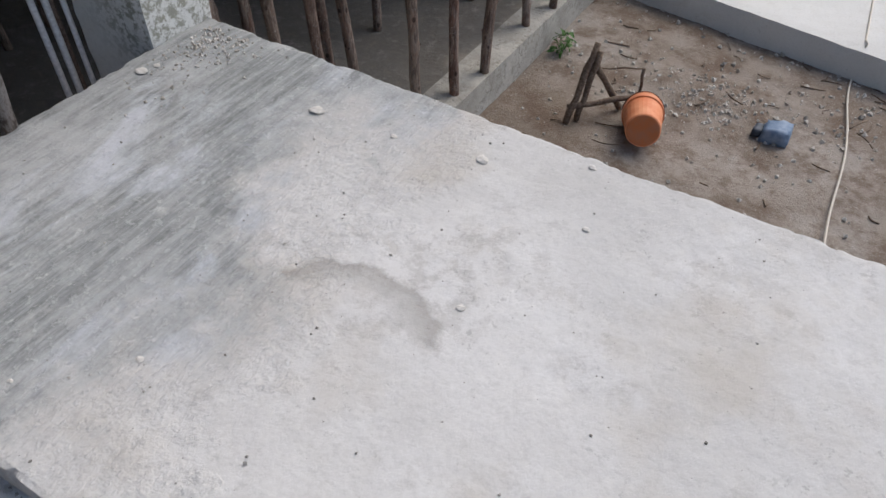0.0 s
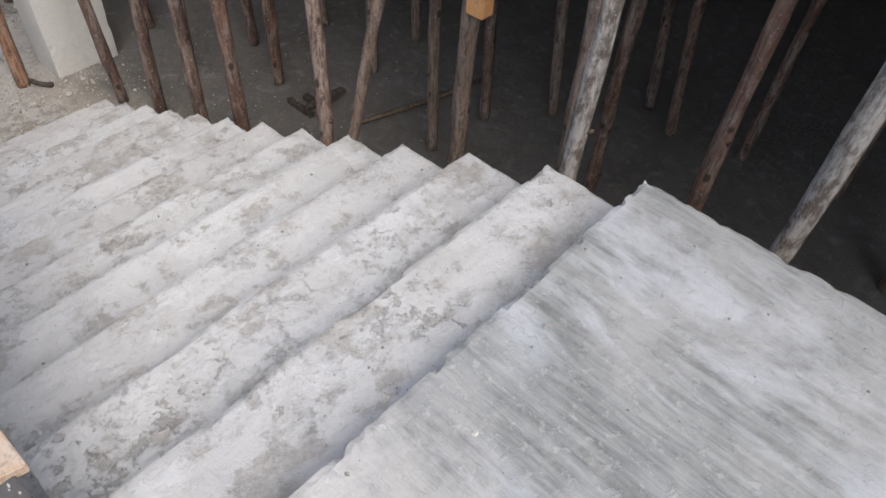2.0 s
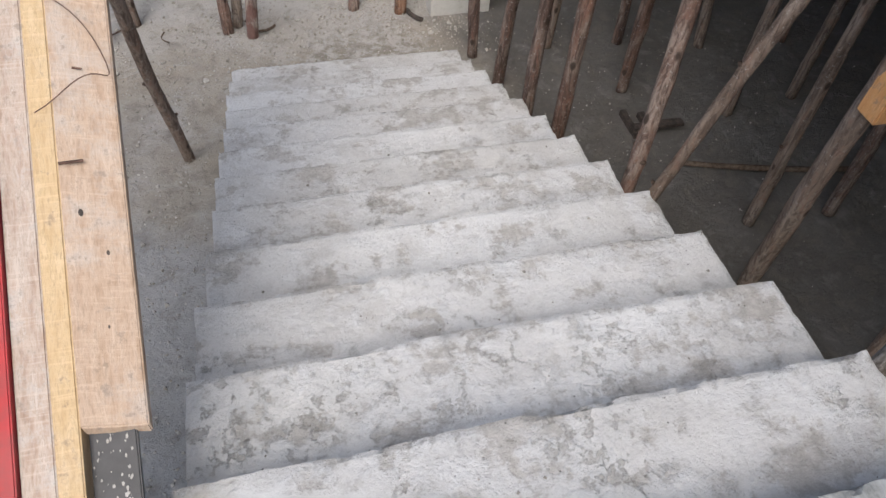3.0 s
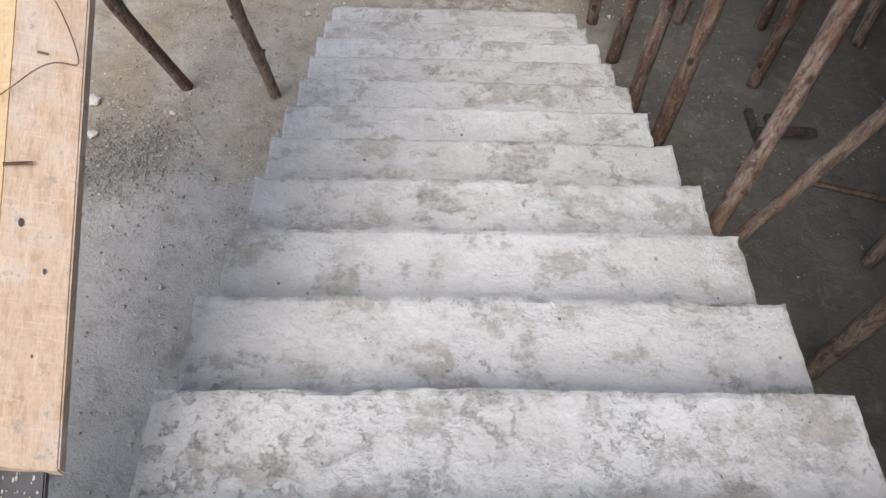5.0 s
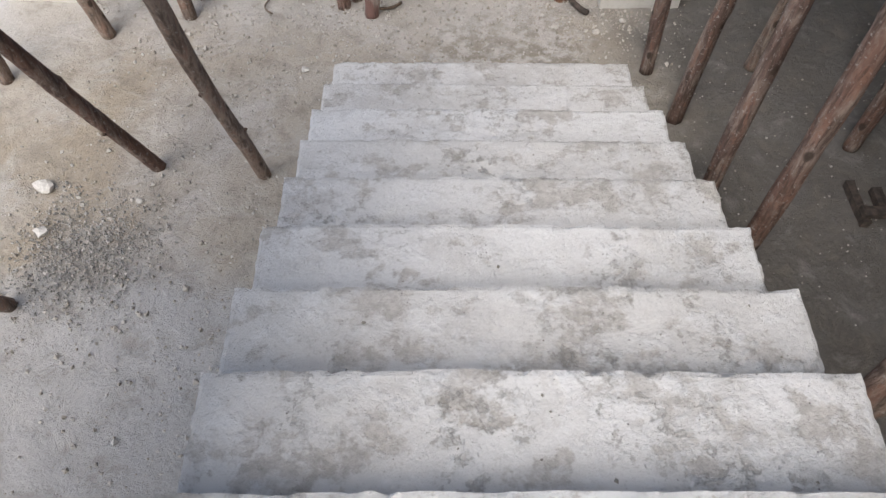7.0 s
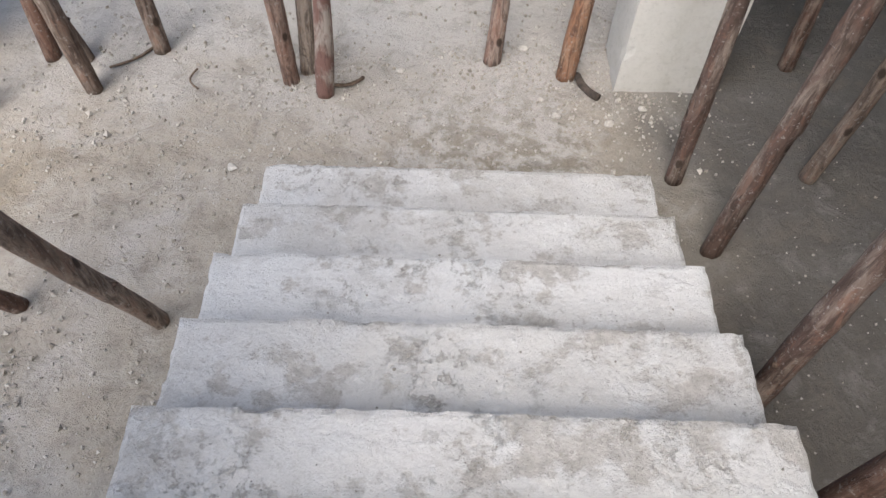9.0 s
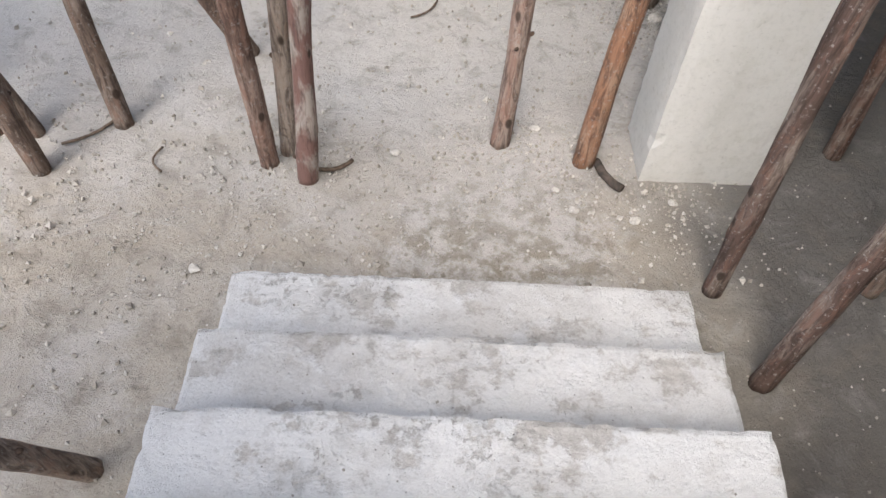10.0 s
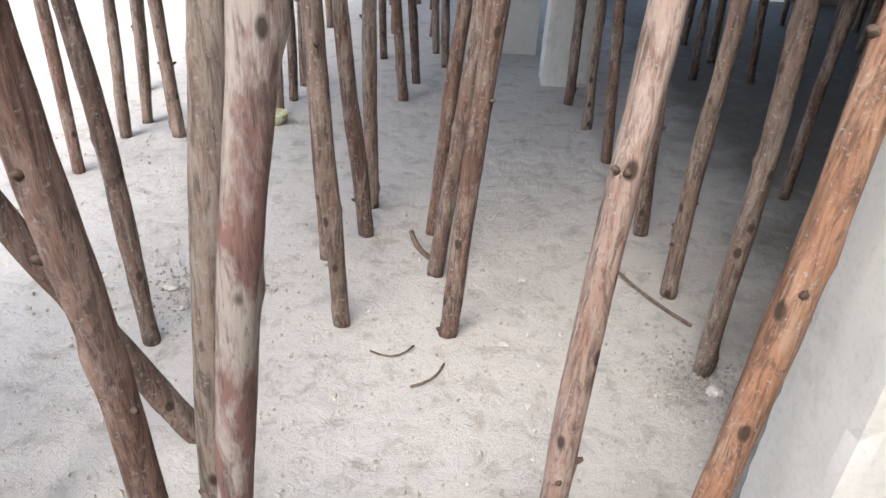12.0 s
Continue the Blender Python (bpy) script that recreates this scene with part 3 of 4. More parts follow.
for i in range(130):
    y = rnd.uniform(0.06, 0.42)
    x = rnd.uniform(-0.095, -0.02)
    z = 1.887 + SLOPE * (y - 0.05)
    r = rnd.uniform(0.0006, 0.003)
    pts = [b.verts.new((x + r * rnd.uniform(0.6, 1.5) * math.cos(a), y + 1.5 * r * rnd.uniform(0.6, 1.5) * math.sin(a), z + SLOPE * 1.5 * r * math.sin(a))) for a in (0, 1.2, 2.5, 3.8, 5.0)]
    b.faces.new(pts)
tagged(part("splash", b, M_SPLASH, ply), kind="stuff")


def on_plank(x, y, up=0.0):
    return (x, y, 2.10 + SLOPE * (y - 0.385) - 0.30 * (x + 0.10) + up)


part("nail", tube([on_plank(-0.098, 0.83, 0.012), on_plank(-0.055, 0.84, 0.012)], [0.003, 0.003], 6), M_WIRE, plank)
part("nail", tube([on_plank(-0.062, 1.02, 0.006), on_plank(-0.045, 1.02, 0.006)], [0.002, 0.002], 6), M_WIRE, plank)
for x, y, r in ((-0.07, 0.75, 0.0045), (-0.03, 0.68, 0.003), (-0.075, 1.25, 0.003), (-0.04, 0.55, 0.002)):
    b = bmesh.new()
    ring = [b.verts.new(on_plank(x + r * math.cos(a), y + 1.6 * r * math.sin(a), 0.002)) for a in [i * 0.7854 for i in range(8)]]
    b.faces.new(ring)
    part("knot", b, M_SCRAP, plank)
loop = []
for i in range(28):
    a = i / 27
    loop.append(on_plank(-0.13 + 0.135 * math.sin(a * 3.3) ** 0.9 if a < 0.95 else -0.12, 0.92 + 0.24 * a + 0.02 * math.sin(a * 9), 0.012 + 0.015 * math.sin(a * 7) ** 2))
part("wire", tube(loop, [0.0013] * len(loop), 5), M_WIRE, plank, "thin rusty loop of tie wire")

# ---- timber props ----
def prop(x, y, lx, ly, r=0.041, top=None, material=None, twigs=0, label="", base=0.0, name="timber_prop"):
    seed = x * 7.3 + y * 3.1
    if top is None:
        top = SLAB
    rr = random.Random(int(seed * 100))
    nseg = 84 if twigs else 24
    sides = 13 if twigs else 9
    pts, rad = [], []
    for i in range(nseg + 1):
        t = i / nseg
        z = base - 0.008 + (top - base + 0.012) * t
        w = 0.04 * math.sin(t * math.pi)
        pts.append(Vector((x + lx * (z - base) + w * noise.noise(Vector((seed, t * 2.6, 0))), y + ly * (z - base) + w * noise.noise(Vector((seed, t * 2.6, 9))), z)))
        rad.append(r * (1.0 + 0.08 * noise.noise(Vector((seed, 4, t * 9))) + 0.06 * noise.noise(Vector((seed, 8, t * 30)))) * (1.05 - 0.13 * t))
    # swellings where branches were cut off
    knots = [(rr.uniform(0, top - base), rr.uniform(0, 6.28), rr.uniform(0.12, 0.30), rr.uniform(0.022, 0.04)) for k in range(14 if twigs else 0)]
    d = (pts[-1] - pts[0]).normalized()
    u = d.cross(Vector((0.31, 0.9, 0.27))).normalized()
    v = d.cross(u)
    verts, faces = [], []
    for i, p in enumerate(pts):
        near = [q for q in knots if abs(p.z - base - q[0]) < 0.13]
        for k in range(sides):
            a = 2 * math.pi * k / sides
            n = u * math.cos(a) + v * math.sin(a)
            g = 1 + 0.2 * noise.noise(Vector((n.x * 1.3 + seed, n.y * 1.3, p.z * 2.0)))
            for h, b, amp, wide in near:
                da = (a - b + math.pi) % (2 * math.pi) - math.pi
                g += amp * math.exp(-((p.z - base - h) / wide) ** 2 - (da / 0.55) ** 2)
            verts.append(p + n * rad[i] * g)
    for i in range(nseg):
        for k in range(sides):
            a, b = i * sides + k, i * sides + (k + 1) % sides
            faces.append((a, b, b + sides, a + sides))
    faces.append(tuple(range(sides - 1, -1, -1)))
    faces.append(tuple(range(nseg * sides, (nseg + 1) * sides)))
    me = bpy.data.meshes.new(name)
    me.from_pydata(verts, [], faces)
    me.materials.append(material or M_BARK)
    me.polygons.foreach_set("use_smooth", [True] * (len(faces) - 2) + [False] * 2)
    stubs = []
    for k in range(twigs):
        h, b = knots[k][0], knots[k][1]
        i = min(nseg, max(0, round(h / (top - base) * nseg)))
        q = (u * math.cos(b) + v * math.sin(b) + Vector((0, 0, 0.45))).normalized()
        p = pts[i]
        stubs.append(tube([p + q * r * 0.8, p + q * (r * 1.25 + 0.004), p + q * (r * 1.45 + 0.006)], [0.015, 0.010, 0.006], 7, 0.3, h))
    ob = new(name, me)
    for sb in stubs:
        part("branch_stub", sb, M_KNOT, ob, smooth=True)
    tagged(ob, label or "crooked brown round timber prop under the slab", "prop", "timber props")
    return ob


# each prop: x, y, lean per metre in x and y, radius
FRONT = [
         (-0.72, 5.01, -0.04, 0.10, 0.04), (-0.67, 6.16, -0.042, -0.022, 0.04), (0.18, 6.40, -0.043, -0.038, 0.041), (-0.01, 7.02, -0.029, -0.006, 0.037),
         (0.18, 7.31, -0.096, -0.013, 0.045), (0.16, 7.70, -0.011, 0, 0.042), (0.71, 6.37, 0.066, -0.025, 0.042), (0.62, 6.91, 0.101, 0, 0.042)]
FRONT += [(0.58, 7.40, 0.084, 0, 0.04), (-1.90, 7.94, 0, 0, 0.04), (-1.89, 8.65, 0.033, 0.017, 0.042), (-1.85, 8.98, 0.044, 0.02, 0.045), (-1.49, 8.71, -0.022, -0.01, 0.05),
          (-0.98, 8.18, 0, 0, 0.04), (-0.86, 9.37, 0.01, 0, 0.042), (-0.83, 9.77, 0.014, 0, 0.04), (-0.82, 10.21, 0, 0, 0.04), (-0.19, 11.42, -0.046, 0, 0.042)]
FRONT += [(0.16, 9.96, -0.075, 0, 0.045), (0.24, 10.53, -0.084, 0, 0.042), (0.38, 11.81, -0.067, 0, 0.04), (0.51, 11.23, -0.051, 0, 0.042), (1.74, 10.18, 0, 0, 0.045),
          (1.82, 9.49, -0.037, 0, 0.042), (1.87, 8.73, -0.075, 0.018, 0.04), (1.90, 7.57, -0.058, 0.018, 0.044), (1.91, 6.86, -0.039, -0.071, 0.041), (1.91, 6.20, 0.008, 0.038, 0.042)]
FRONT += [(3.26, 11.38, -0.027, 0, 0.042), (3.70, 12.2, -0.044, 0, 0.045), (3.90, 11.4, -0.08, 0, 0.042), (-1.46, 4.52, -0.118, -0.09, 0.042), (-0.99, 4.70, -0.03, -0.018, 0.042),
          (-1.27, 4.93, 0.066, 0.042, 0.04), (-1.10, 4.93, -0.137, -0.08, 0.04), (-1.95, 4.10, 0, 0, 0.04), (-2.3, 7.2, 0, 0, 0.04), (-2.2, 9.8, 0, 0, 0.04)]
EAST = [(1.86, 4.21, -0.05, 0.0, 0.038), (1.95, 3.80, 0.054, 0.049, 0.04), (1.89, 3.03, 0.007, 0.037, 0.04), (1.93, 2.64, -0.012, -0.023, 0.042), (2.50, 4.24, 0.04, -0.02, 0.038),
        (2.60, 5.02, -0.05, 0.03, 0.04), (1.80, 1.62, 0.11, 0.18, 0.038), (1.86, 1.82, 0.30, 0.0, 0.032), (3.20, 2.15, -0.02, 0.02, 0.038), (2.9, 3.6, 0.0, 0.02, 0.04)]
EAST += [(3.11, 4.20, -0.02, 0.01, 0.04), (3.79, 4.05, -0.1, 0.08, 0.04), (4.23, 3.31, -0.01, 0.01, 0.04), (3.80, 2.13, -0.02, 0.03, 0.04), (4.56, 4.02, -0.04, 0.04, 0.042),
         (2.52, 0.62, 0.0, 0.05, 0.045), (2.79, 0.07, -0.06, -0.003, 0.038), (4.26, 1.78, -0.05, 0.08, 0.04), (4.95, 1.27, -0.05, 0.1, 0.042), (4.75, 0.96, -0.05, 0.1, 0.04)]
EAST += [(4.34, -0.92, 0.0, -0.03, 0.055), (3.0, -1.33, 0.0, -0.02, 0.042), (5.36, -1.69, 0, 0, 0.04), (4.74, -2.11, -0.01, -0.03, 0.05), (5.0, -0.3, 0, 0, 0.04),
         (3.4, 0.9, 0.0, 0.02, 0.04), (4.9, 0.4, 0.02, 0, 0.04), (3.6, 3.2, 0.0, 0.03, 0.04), (3.3, 5.3, 0, 0, 0.04)]
BACK = [(2.95, -4.40, 0.045, 0.038, 0.045), (2.66, -4.40, 0.06, 0.045, 0.045), (3.04, -5.33, 0.01, 0.007, 0.042), (2.01, -4.45, 0.045, 0.03, 0.045), (1.78, -4.75, 0.035, 0.02, 0.045),
        (1.72, -5.24, -0.008, 0, 0.045), (1.78, -6.29, 0.06, 0.03, 0.042), (1.70, -6.82, 0.027, 0.01, 0.042), (1.68, -7.43, 0.034, 0.01, 0.042), (1.68, -7.86, 0.05, 0.02, 0.042)]
BACK += [(3.00, -6.44, 0.06, 0.036, 0.042), (2.55, -6.46, -0.02, -0.01, 0.042), (2.45, -2.75, 0.05, 0.04, 0.048), (2.7, -3.0, 0.05, 0.04, 0.045), (2.45, -3.3, 0.04, 0.04, 0.042),
         (2.95, -3.5, 0.03, 0.03, 0.042), (2.55, -3.85, 0.05, 0.04, 0.045), (3.6, -5.9, 0.02, 0.0, 0.042), (3.5, -7.3, 0, 0, 0.042), (2.6, -7.6, 0, 0.02, 0.042)]
for i, (x, y, lx, ly, r) in enumerate(FRONT + EAST + BACK):
    prop(x, y, lx, ly, r, twigs=4)
prop(0.18, 4.71, 0.10, -0.02, 0.042, twigs=3, material=M_WORN, label="thick split grey timber prop with worn red bark")
prop(0.07, 4.88, 0.10, -0.02, 0.037, twigs=8, material=M_TANBARK, label="pale spotted timber prop behind a thicker one")
prop(1.03, 5.0, 0.05, 0.10, 0.042, twigs=8, material=M_PINKBARK, label="knotty pinkish-grey timber prop on the dusty floor")
prop(-0.01, 4.81, -0.005, -0.092, 0.042, twigs=8, material=M_REDBARK, label="reddish-brown knotty timber prop by the stair foot")
prop(1.41, 4.90, 0.06, 0.06, 0.044, twigs=6, material=M_ORANGE, label="peeled orange-brown timber prop beside the column")
prop(2.19, -0.36, -0.025, -0.019, 0.040, twigs=6, material=M_SILVER, label="silvery cement-splashed timber prop beside the landing")
prop(2.04, 0.43, 0.013, 0.0, 0.040, twigs=6, material=M_SILVER, label="silvery cement-splashed timber prop beside the steps")
prop(2.36, -1.10, -0.12, 0.0, 0.045, twigs=6, material=M_SILVER, label="silvery cement-splashed timber prop beside the landing")
prop(-0.25, 5.59, -0.267, -0.279, 0.045, top=2.6, twigs=7, label="slanting brown timber brace among the props")
prop(-0.33, 3.39, -0.031, -0.279, 0.036, top=2.95, twigs=7, label="leaning brown prop with bark stubs under the upper flight")
prop(-0.91, 3.44, -0.111, -0.317, 0.036, top=2.93, twigs=7, label="leaning brown prop under the upper flight")
prop(-1.42, 2.58, 0.044, -0.40, 0.036, top=2.55, twigs=7, label="leaning brown prop under the upper flight")
rnd = random.Random(11)
for i in range(70):
    x, y = rnd.uniform(5.3, 11.5), rnd.uniform(-9, 9)
    prop(x, y, rnd.uniform(-0.03, 0.03), rnd.uniform(-0.03, 0.03), rnd.uniform(0.038, 0.048))
for i in range(34):
    x, y = rnd.uniform(2.4, 7.5), rnd.uniform(6.0, 15.5)
    prop(x, y, rnd.uniform(-0.05, 0.05), rnd.uniform(-0.03, 0.03), rnd.uniform(0.038, 0.046))
for i in range(16):
    x, y = rnd.uniform(-2.4, 1.2), rnd.uniform(12.4, 16.5)
    prop(x, y, rnd.uniform(-0.05, 0.05), 0, rnd.uniform(0.038, 0.046))

# ---- rods leaning at the landing column ----
for j, (x, y, r, z0, m, lab) in enumerate(((2.27, -1.50, 0.016, 0.0, M_PIPE, "thin pale cement-spotted pipe standing against the column"), (2.27, -1.565, 0.017, 0.0, M_PIPE, "thin pale cement-spotted pipe standing against the column"),
                                           (2.30, -1.61, 0.014, 0.0, M_PIPEDARK, "thin dark rod standing against the column"), (2.24, -1.635, 0.014, 0.0, M_PIPE, "thin pale pipe standing against the column"))):
    b = tube([(x, y, z0 - 0.005), (x, y - 0.006, 1.4), (x - 0.01, y - 0.012, SLAB - 0.06)], [r, r, r], 10)
    tagged(linked("pipe", b, m, smooth=True), lab, "pipe", "pipes at the column")

# ---- yard things ----
bucket = tagged(empty("bucket", (0.06, -5.55, YARD + 0.235)), "faded orange plastic bucket lying on its side", "bucket")
b = bmesh.new()
prof = [(0.0, 0.0), (0.118, 0.0), (0.124, 0.008), (0.142, 0.30), (0.154, 0.302), (0.154, 0.325), (0.146, 0.33), (0.148, 0.385), (0.154, 0.392), (0.140, 0.392), (0.136, 0.30), (0.114, 0.014), (0.0, 0.014)]
rings = []
for rr_, h_ in prof:
    rings.append([b.verts.new((rr_ * math.cos(a * math.pi / 14), rr_ * math.sin(a * math.pi / 14), h_)) for a in range(28)] if rr_ else [b.verts.new((0, 0, h_))])
for r0, r1 in zip(rings, rings[1:]):
    for k in range(28):
        q = [r0[k % len(r0)], r0[(k + 1) % len(r0)], r1[(k + 1) % len(r1)], r1[k % len(r1)]]
        u = []
        for v in q:
            if v not in u:
                u.append(v)
        b.faces.new(u)
part("body", b, M_BUCKET, bucket, smooth=False)
part("base", tube([(0, 0, -0.003), (0, 0, 0.002)], [0.112, 0.116], 26), M_BUCKETDIRT, bucket, "dirty orange bucket base")
hand = [(0.155 * math.cos(a), 0.155 * math.sin(a), 0.345 + 0.05 * math.sin(a)) for a in [i * math.pi / 12 for i in range(13)]]
part("handle", tube(hand, [0.003] * 13, 6), M_WIRE, bucket)
bucket.scale = (1.32, 1.32, 1.32)
bucket.location = (0.10, -5.34, YARD + 0.275)
bucket.rotation_euler = Euler((radians(104), 0, radians(16)))

trestle = tagged(empty("broken_trestle"), "broken trestle of rough grey sticks in the yard", "trestle")
for a, c, r in (((0.87, -5.42, YARD), (0.80, -5.75, 0.36), 0.033), ((0.80, -5.52, YARD), (0.75, -5.72, 0.30), 0.03), ((0.90, -5.48, -0.25), (0.30, -5.9, -0.13), 0.028),
                ((0.78, -5.70, 0.18), (0.50, -5.95, YARD + 0.02), 0.032), ((0.36, -5.95, 0.12), (0.33, -5.95, YARD + 0.02), 0.016), ((0.80, -5.72, 0.10), (0.37, -5.96, 0.12), 0.008)):
    pa_, pc_ = Vector(a), Vector(c)
    pts = [pa_.lerp(pc_, i / 6) + Vector((0.008 * math.sin(i * 2.1), 0, 0.006 * math.cos(i * 1.7))) for i in range(7)]
    part("stick", tube(pts, [r * (1 + 0.08 * math.sin(i * 2)) for i in range(7)], 8, 0.15, r * 50), M_TWIG, trestle, smooth=True)

can = tagged(empty("cut_container", (-0.96, -6.3, YARD)), "crushed blue plastic container half in the dirt", "container")
part("body", rough_box((-0.16, -0.12, 0.0), (0.13, 0.11, 0.17), 0.04, 0.012, 0.05, 3.0, lambda p: Vector((p.x * (1 - p.z), p.y, p.z - 0.3 * max(0, p.x)))), M_BLUE, can, smooth=True)
# solid block; its near-black colour stands in for shade inside the opening
part("mouth", rough_box((0.10, -0.09, 0.01), (0.20, 0.08, 0.10), 0.03, 0.01, 0.03, 8.0), M_MOUTHSHADE, can, "open end with its hollow painted dark", smooth=True)
pts = [(-1.72 + 0.24 * t + 0.03 * math.sin(t * 9), -4.6 - 3.4 * t, YARD + 0.02 + 0.02 * math.sin(t * 7) ** 2) for t in [i / 24 for i in range(25)]]
pts += [(-1.46, -8.0, -0.02), (-1.44, -8.15, -0.05), (-1.38, -9.2, -0.05), (-1.3, -10.5, -0.05)]
tagged(linked("rope", tube(pts, [0.011] * len(pts), 7), M_ROPE, smooth=True), "pale thin rope lying over the yard and terrace", "rope")

weed = tagged(empty("weed", (1.45, -6.62, YARD)), "small green leafy weed at the slab edge", "weed")
rnd = random.Random(3)
for i in range(55):
    a, h, rad = rnd.random() * 6.28, rnd.uniform(0.03, 0.24), rnd.uniform(0.01, 0.13)
    s = rnd.uniform(0.03, 0.055)
    m = Matrix.Translation((rad * math.cos(a), rad * math.sin(a), h)) @ Euler((rnd.uniform(-0.7, 0.7), rnd.uniform(-0.7, 0.7), a)).to_matrix().to_4x4()
    b = bmesh.new()
    vs = [b.verts.new(m @ Vector(p)) for p in ((-s, 0, 0), (-0.3 * s, 0.42 * s, 0.008), (0.5 * s, 0.35 * s, 0.005), (s, 0, -0.01), (0.5 * s, -0.35 * s, 0.005), (-0.3 * s, -0.42 * s, 0.008))]
    b.faces.new(vs)
    part("leaf", b, M_LEAF, weed)
for i in range(7):
    a = i * 0.9
    part("stem", tube([(0, 0, -0.01), (0.05 * math.cos(a), 0.05 * math.sin(a), 0.1), (0.09 * math.cos(a), 0.09 * math.sin(a), 0.19)], [0.004, 0.003, 0.002], 5), M_LEAF, weed)

# ---- floor clutter ----
def stick_thing(name, a, c, r, label, material=None, bend=0.03):
    pa_, pc_ = Vector(a), Vector(c)
    side = (pc_ - pa_).cross(Vector((0, 0, 1))).normalized()
    pts = [pa_.lerp(pc_, i / 5) + side * bend * math.sin(i / 5 * 3.14) for i in range(6)]
    return tagged(linked(name, tube(pts, [r] * 6, 7, 0.2, a[0]), material or M_TWIG, smooth=True), label, "stick")


stick_thing("stick", (1.62, 7.15, 0.015), (1.95, 6.55, 0.015), 0.009, "thin dark stick lying on the dusty floor")
stick_thing("stick", (1.47, 4.90, 0.01), (1.56, 4.72, 0.02), 0.02, "short dark offcut lying at the prop foot", M_SCRAP, 0.02)
stick_thing("stick", (0.35, 6.18, 0.01), (0.55, 6.24, 0.01), 0.005, "curled dry twig on the floor", bend=0.06)
stick_thing("stick", (0.56, 5.95, 0.01), (0.70, 6.12, 0.01), 0.006, "short dry twig on the floor")
stick_thing("stick", (0.20, 4.76, 0.02), (0.36, 4.83, 0.012), 0.01, "short dry twig at the prop foot")
stick_thing("stick", (-0.50, 4.86, 0.01), (-0.46, 4.70, 0.02), 0.005, "bent dry twig on the floor", bend=0.04)
stick_thing("stick", (-0.95, 4.85, 0.01), (-0.75, 5.05, 0.012), 0.007, "thin dry twig on the floor")
stick_thing("stick", (2.95, 2.75, 0.02), (4.2, 2.45, 0.03), 0.02, "long dark stick lying in the shade")
stick_thing("stick", (0.45, 7.35, 0.02), (0.62, 7.0, 0.02), 0.016, "short dark offcut beside the props")
rnd = random.Random(21)
for i in range(75):
    x, y, a = rnd.uniform(-2.4, 1.3), rnd.uniform(-8.0, -3.0), rnd.random() * 3.14
    l = rnd.uniform(0.06, 0.3)
    stick_thing("twig", (x, y, YARD + 0.008), (x + l * math.cos(a), y + l * math.sin(a), YARD + 0.012), rnd.uniform(0.003, 0.009), "dry twig lying in the yard dirt", bend=rnd.uniform(-0.03, 0.03))
stick_thing("branch", (-0.9, -4.75, YARD + 0.02), (-1.45, -4.4, YARD + 0.02), 0.014, "dry dark branch lying in the yard")
stick_thing("branch", (-1.0, -4.95, YARD + 0.02), (-1.3, -4.55, YARD + 0.02), 0.01, "dry dark branch lying in the yard")

scrap = tagged(empty("scrap_frame", (2.86, 3.16, 0)), "dark broken timber frame on the shaded floor", "scrap")
for lo, hi in (((-0.10, -0.12, 0.0), (-0.05, 0.16, 0.05)), ((-0.10, -0.10, 0.05), (0.30, -0.03, 0.085)), ((0.02, -0.02, 0.0), (0.08, 0.12, 0.05))):
    part("offcut", rough_box(lo, hi, 0.04, 0.003, 0.006, lo[0] * 9), M_SCRAP, scrap)
bowl = tagged(linked("bowl", tube([(-0.84, 9.14, 0.0), (-0.84, 9.14, 0.05), (-0.84, 9.14, 0.09)], [0.07, 0.10, 0.11], 16), M_BOWL), "yellowed plastic bowl standing on the dusty floor", "bowl")
tagged(linked("brick_piece", rough_box((-0.16, 0.80, 0.0), (-0.06, 0.88, 0.05), 0.03, 0.004, 0.01), M_BRICK), "broken red brick piece on the floor", "brick")
holder = prop(2.66, 1.48, -0.157, -0.117, 0.045, twigs=4, label="leaning brown prop with an orange sawn cleat nailed on")
part("cleat", board((2.33, 1.16, 1.80), (2.41, 1.26, 2.5), 0.006), M_LIGHTWOOD, holder, "orange sawn timber cleat")


def stone(x, y, z, r, seed, label="pale broken lump of concrete", name="stone", flat=0.7):
    bm = bmesh.new()
    bmesh.ops.create_icosphere(bm, subdivisions=2, radius=r)
    for v in bm.verts:
        n = 1 + 0.45 * noise.noise(v.co / r * 1.1 + Vector((seed, 0, 0))) + 0.15 * noise.noise(v.co / r * 3 + Vector((seed, 0, 0)))
        v.co = Vector((v.co.x * n * 1.2, v.co.y * n, max(-0.35 * r, v.co.z * n * flat)))
    ob = linked(name, bm, M_STONE)
    ob.location = (x, y, z + 0.3 * r)
    return tagged(ob, label, "stone", "loose stones")


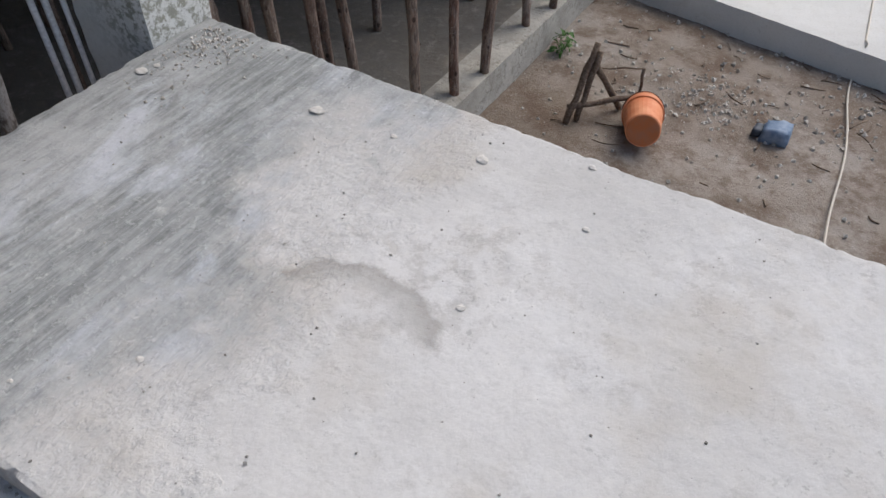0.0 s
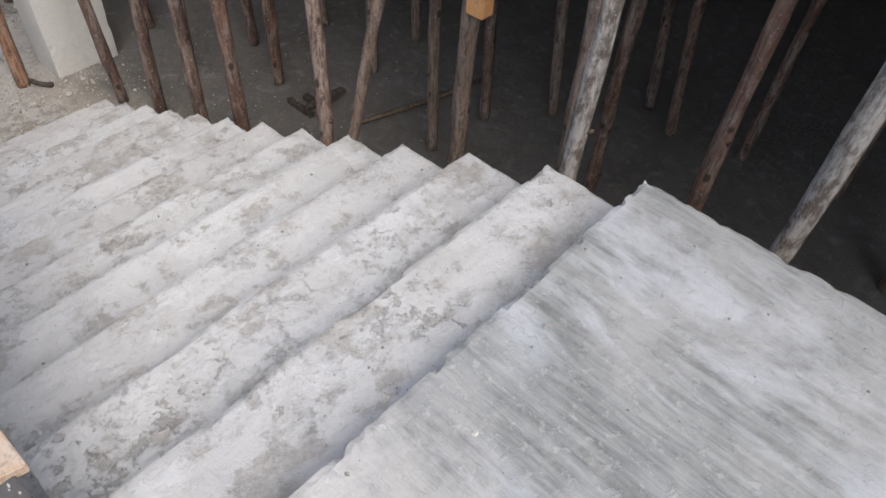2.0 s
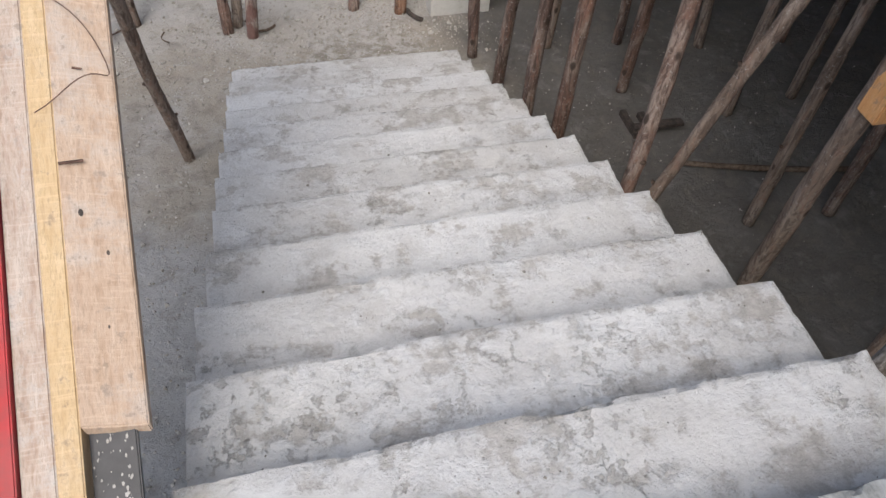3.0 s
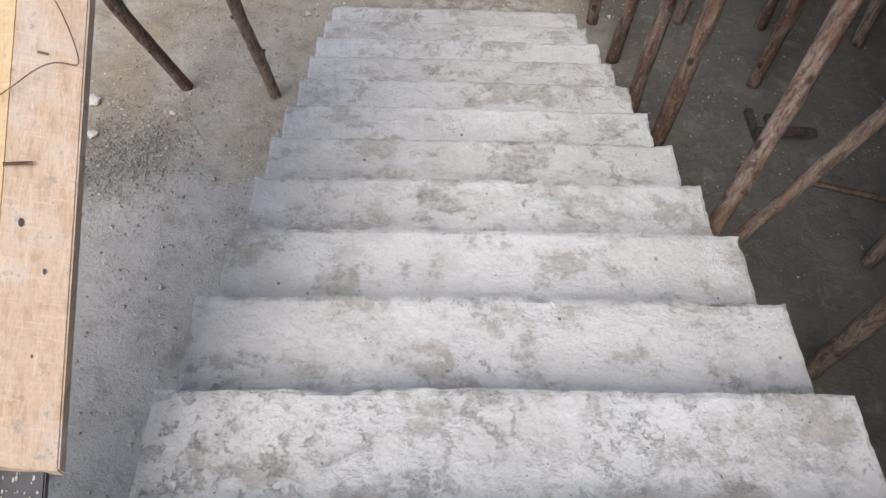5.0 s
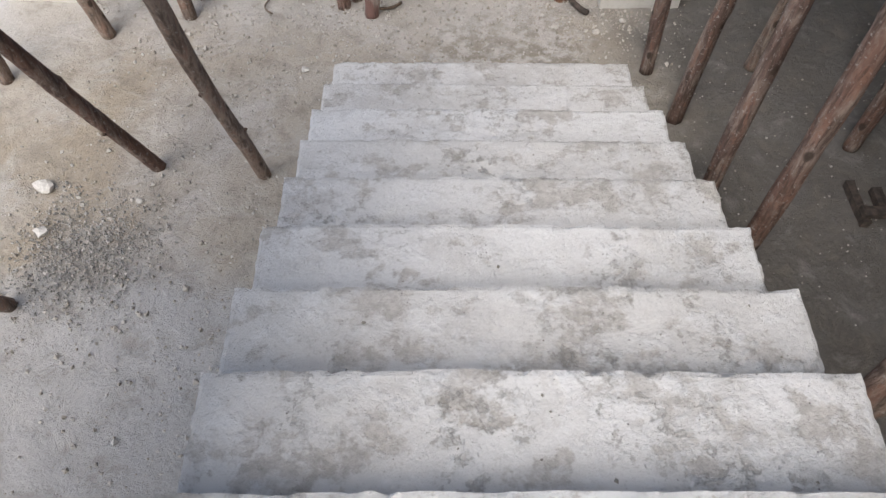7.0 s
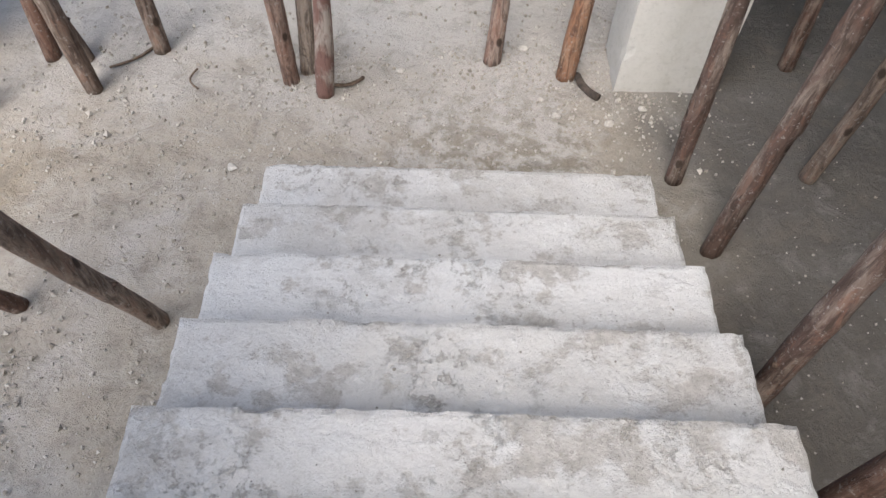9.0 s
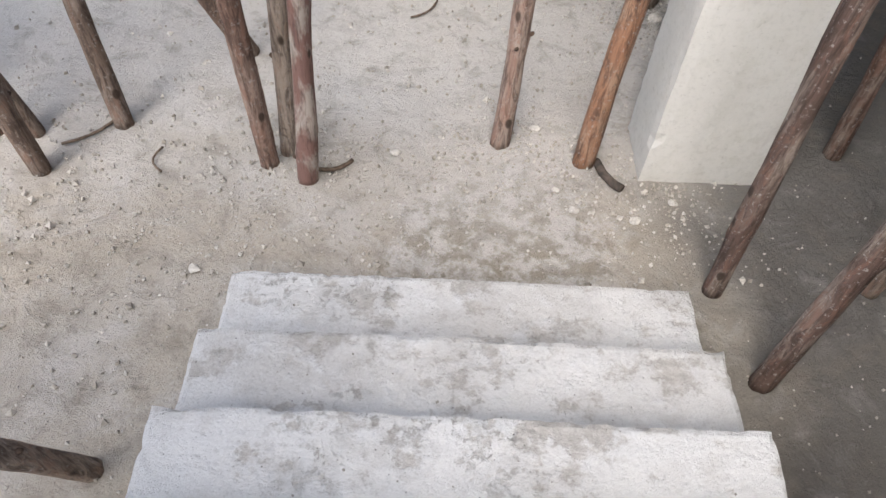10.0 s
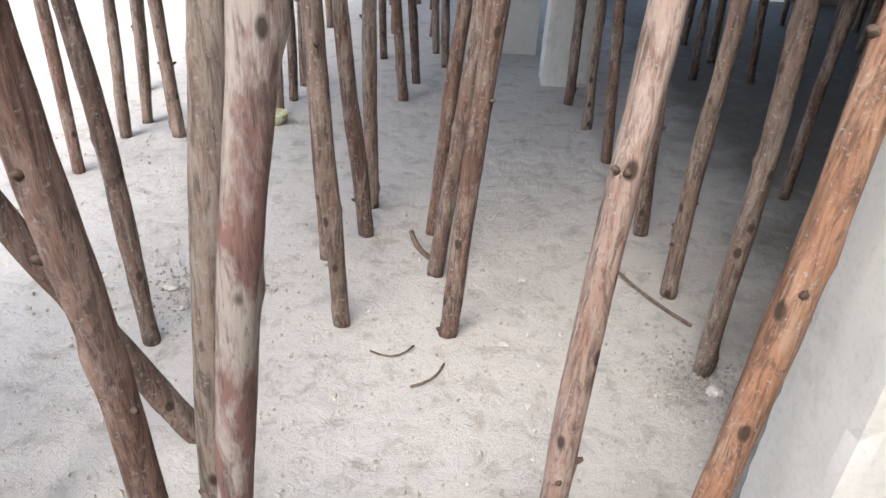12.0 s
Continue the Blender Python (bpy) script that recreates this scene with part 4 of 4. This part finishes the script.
for x, y, r in ((-1.47, 3.29, 0.045), (-1.40, 3.0, 0.03), (-0.95, 3.2, 0.018), (1.27, 4.71, 0.016), (1.34, 4.60, 0.02), (1.78, 4.66, 0.018), (1.60, 4.55, 0.02), (1.92, 6.05, 0.032),
                (-0.2, 4.2, 0.02), (0.55, 4.9, 0.02), (1.2, 5.1, 0.024), (-0.75, 6.6, 0.03), (-0.6, 6.75, 0.04), (-0.45, 6.6, 0.03), (0.98, 6.3, 0.02), (1.1, 6.9, 0.02)):
    stone(x, y, 0.0, r, x * 9 + y)
for x, y, r in ((1.58, -1.49, 0.024), (1.56, -1.56, 0.014), (0.76, -1.67, 0.026), (0.03, -1.76, 0.022), (0.40, -1.70, 0.012), (-0.46, -1.62, 0.012), (0.44, -0.42, 0.011), (-0.26, -1.08, 0.013), (-0.35, -1.95, 0.014), (0.69, -0.18, 0.007)):
    stone(x, y, LAND, r, x * 9 + y, "small concrete crumb on the landing", flat=0.3)
stone(0.678, 0.084, 12 * RISE, 0.012, 2.0, "small dark crumb on the step")

# grit and rubble too fine to count
def grit(name, spots, n, seed, rmin, rmax, z, label, material=None):
    rnd = random.Random(seed)
    bm = bmesh.new()
    for i in range(n):
        x, y, s = spots[rnd.randrange(len(spots))]
        px, py = rnd.gauss(x, s), rnd.gauss(y, s)
        if z < 0.1 and z > -0.1 and -0.02 < px < WIDE + 0.03 and 0 < py < 4.1:
            continue
        r = rmin + (rmax - rmin) * rnd.random() ** 3
        pebble(bm, (px, py, z + r * 0.25), r, rnd)
    return tagged(linked(name, bm, material or M_STONE), label, "rubble", kind="stuff")


around = [(0.1, 4.75, 0.18), (0.2, 4.6, 0.35), (1.0, 4.95, 0.2), (1.4, 4.85, 0.2), (1.75, 4.65, 0.18), (0.9, 4.5, 0.4), (-0.3, 4.5, 0.6), (-1.1, 4.7, 0.35), (-1.17, 2.88, 0.22), (-0.8, 2.0, 0.6),
          (-0.6, 3.4, 0.7), (0.7, 5.8, 0.8), (1.2, 6.3, 0.6), (-0.6, 6.6, 0.35), (-0.4, 1.0, 0.3), (-1.6, 8.0, 0.8), (1.8, 5.9, 0.3)]
grit("floor_rubble", around, 9000, 1, 0.0025, 0.015, 0.0, "scattered grit and mortar crumbs on the floor")
grit("gravel_heap", [(-1.17, 2.88, 0.16), (-0.55, 6.65, 0.13), (1.88, 6.1, 0.1), (-1.15, 2.9, 0.2)], 5200, 6, 0.003, 0.012, 0.004, "small heap of grey gravel spilt on the floor", M_GRAVEL)
grit("floor_clods", [(-0.6, 1.6, 0.5), (-0.5, 2.4, 0.4), (-1.1, 2.9, 0.35), (-0.7, 3.9, 0.5), (0.5, 4.6, 0.5), (1.3, 4.7, 0.3), (0.3, 5.6, 0.6), (1.3, 6.0, 0.5), (-0.8, 5.8, 0.5)], 1000, 9, 0.006, 0.022, -0.003, "half-buried clods of mortar in the dusty floor")
grit("floor_dust_grit", [(-0.6, 3.0, 1.2), (0.5, 6.0, 1.5), (2.5, 3.5, 1.0)], 2200, 2, 0.003, 0.010, 0.0, "fine grit strewn over the floor")
grit("yard_rubble", [(-0.5, -6.0, 1.4), (0.6, -6.6, 0.8), (-1.5, -7.4, 0.6), (-0.2, -6.6, 0.3)], 1500, 3, 0.006, 0.04, YARD, "stones and litter in the yard dirt")
rnd = random.Random(8)
b = bmesh.new()
for i in range(330):
    px, py = 1.62 - abs(rnd.gauss(0, 0.16)) - 0.25 * max(0.0, rnd.random() - 0.6), -1.95 + abs(rnd.gauss(0, 0.22))
    r = 0.003 + 0.012 * rnd.random() ** 2
    pebble(b, (px, py, LAND + r * 0.2), r, rnd)
tagged(linked("landing_grit", b, M_STONE), "mortar crumbs scattered on the landing", "rubble", kind="stuff")
b = bmesh.new()
for i in range(300):
    px, py = rnd.uniform(-1.2, 1.65), rnd.uniform(-1.98, -0.02)
    r = 0.002 + 0.006 * rnd.random() ** 3
    pebble(b, (px, py, LAND + r * 0.2), r, rnd)
tagged(linked("landing_specks", b, M_CRUMB), "dark specks of dirty mortar on the landing", "rubble", kind="stuff")
b = bmesh.new()
for k in range(1, 13):
    y0 = (12 - k) * GO
    for i in range(85):
        r = 0.002 + 0.007 * rnd.random() ** 3
        back = abs(rnd.gauss(0, 0.012)) if i < 55 else (GO - 0.05) * rnd.random() ** 2.2
        pebble(b, (rnd.uniform(0.05, WIDE - 0.05), y0 + 0.008 + back, k * RISE + r * 0.2), r, rnd)
tagged(linked("step_grit", b, M_CRUMB), "mortar crumbs lodged along the steps", "rubble", kind="stuff")
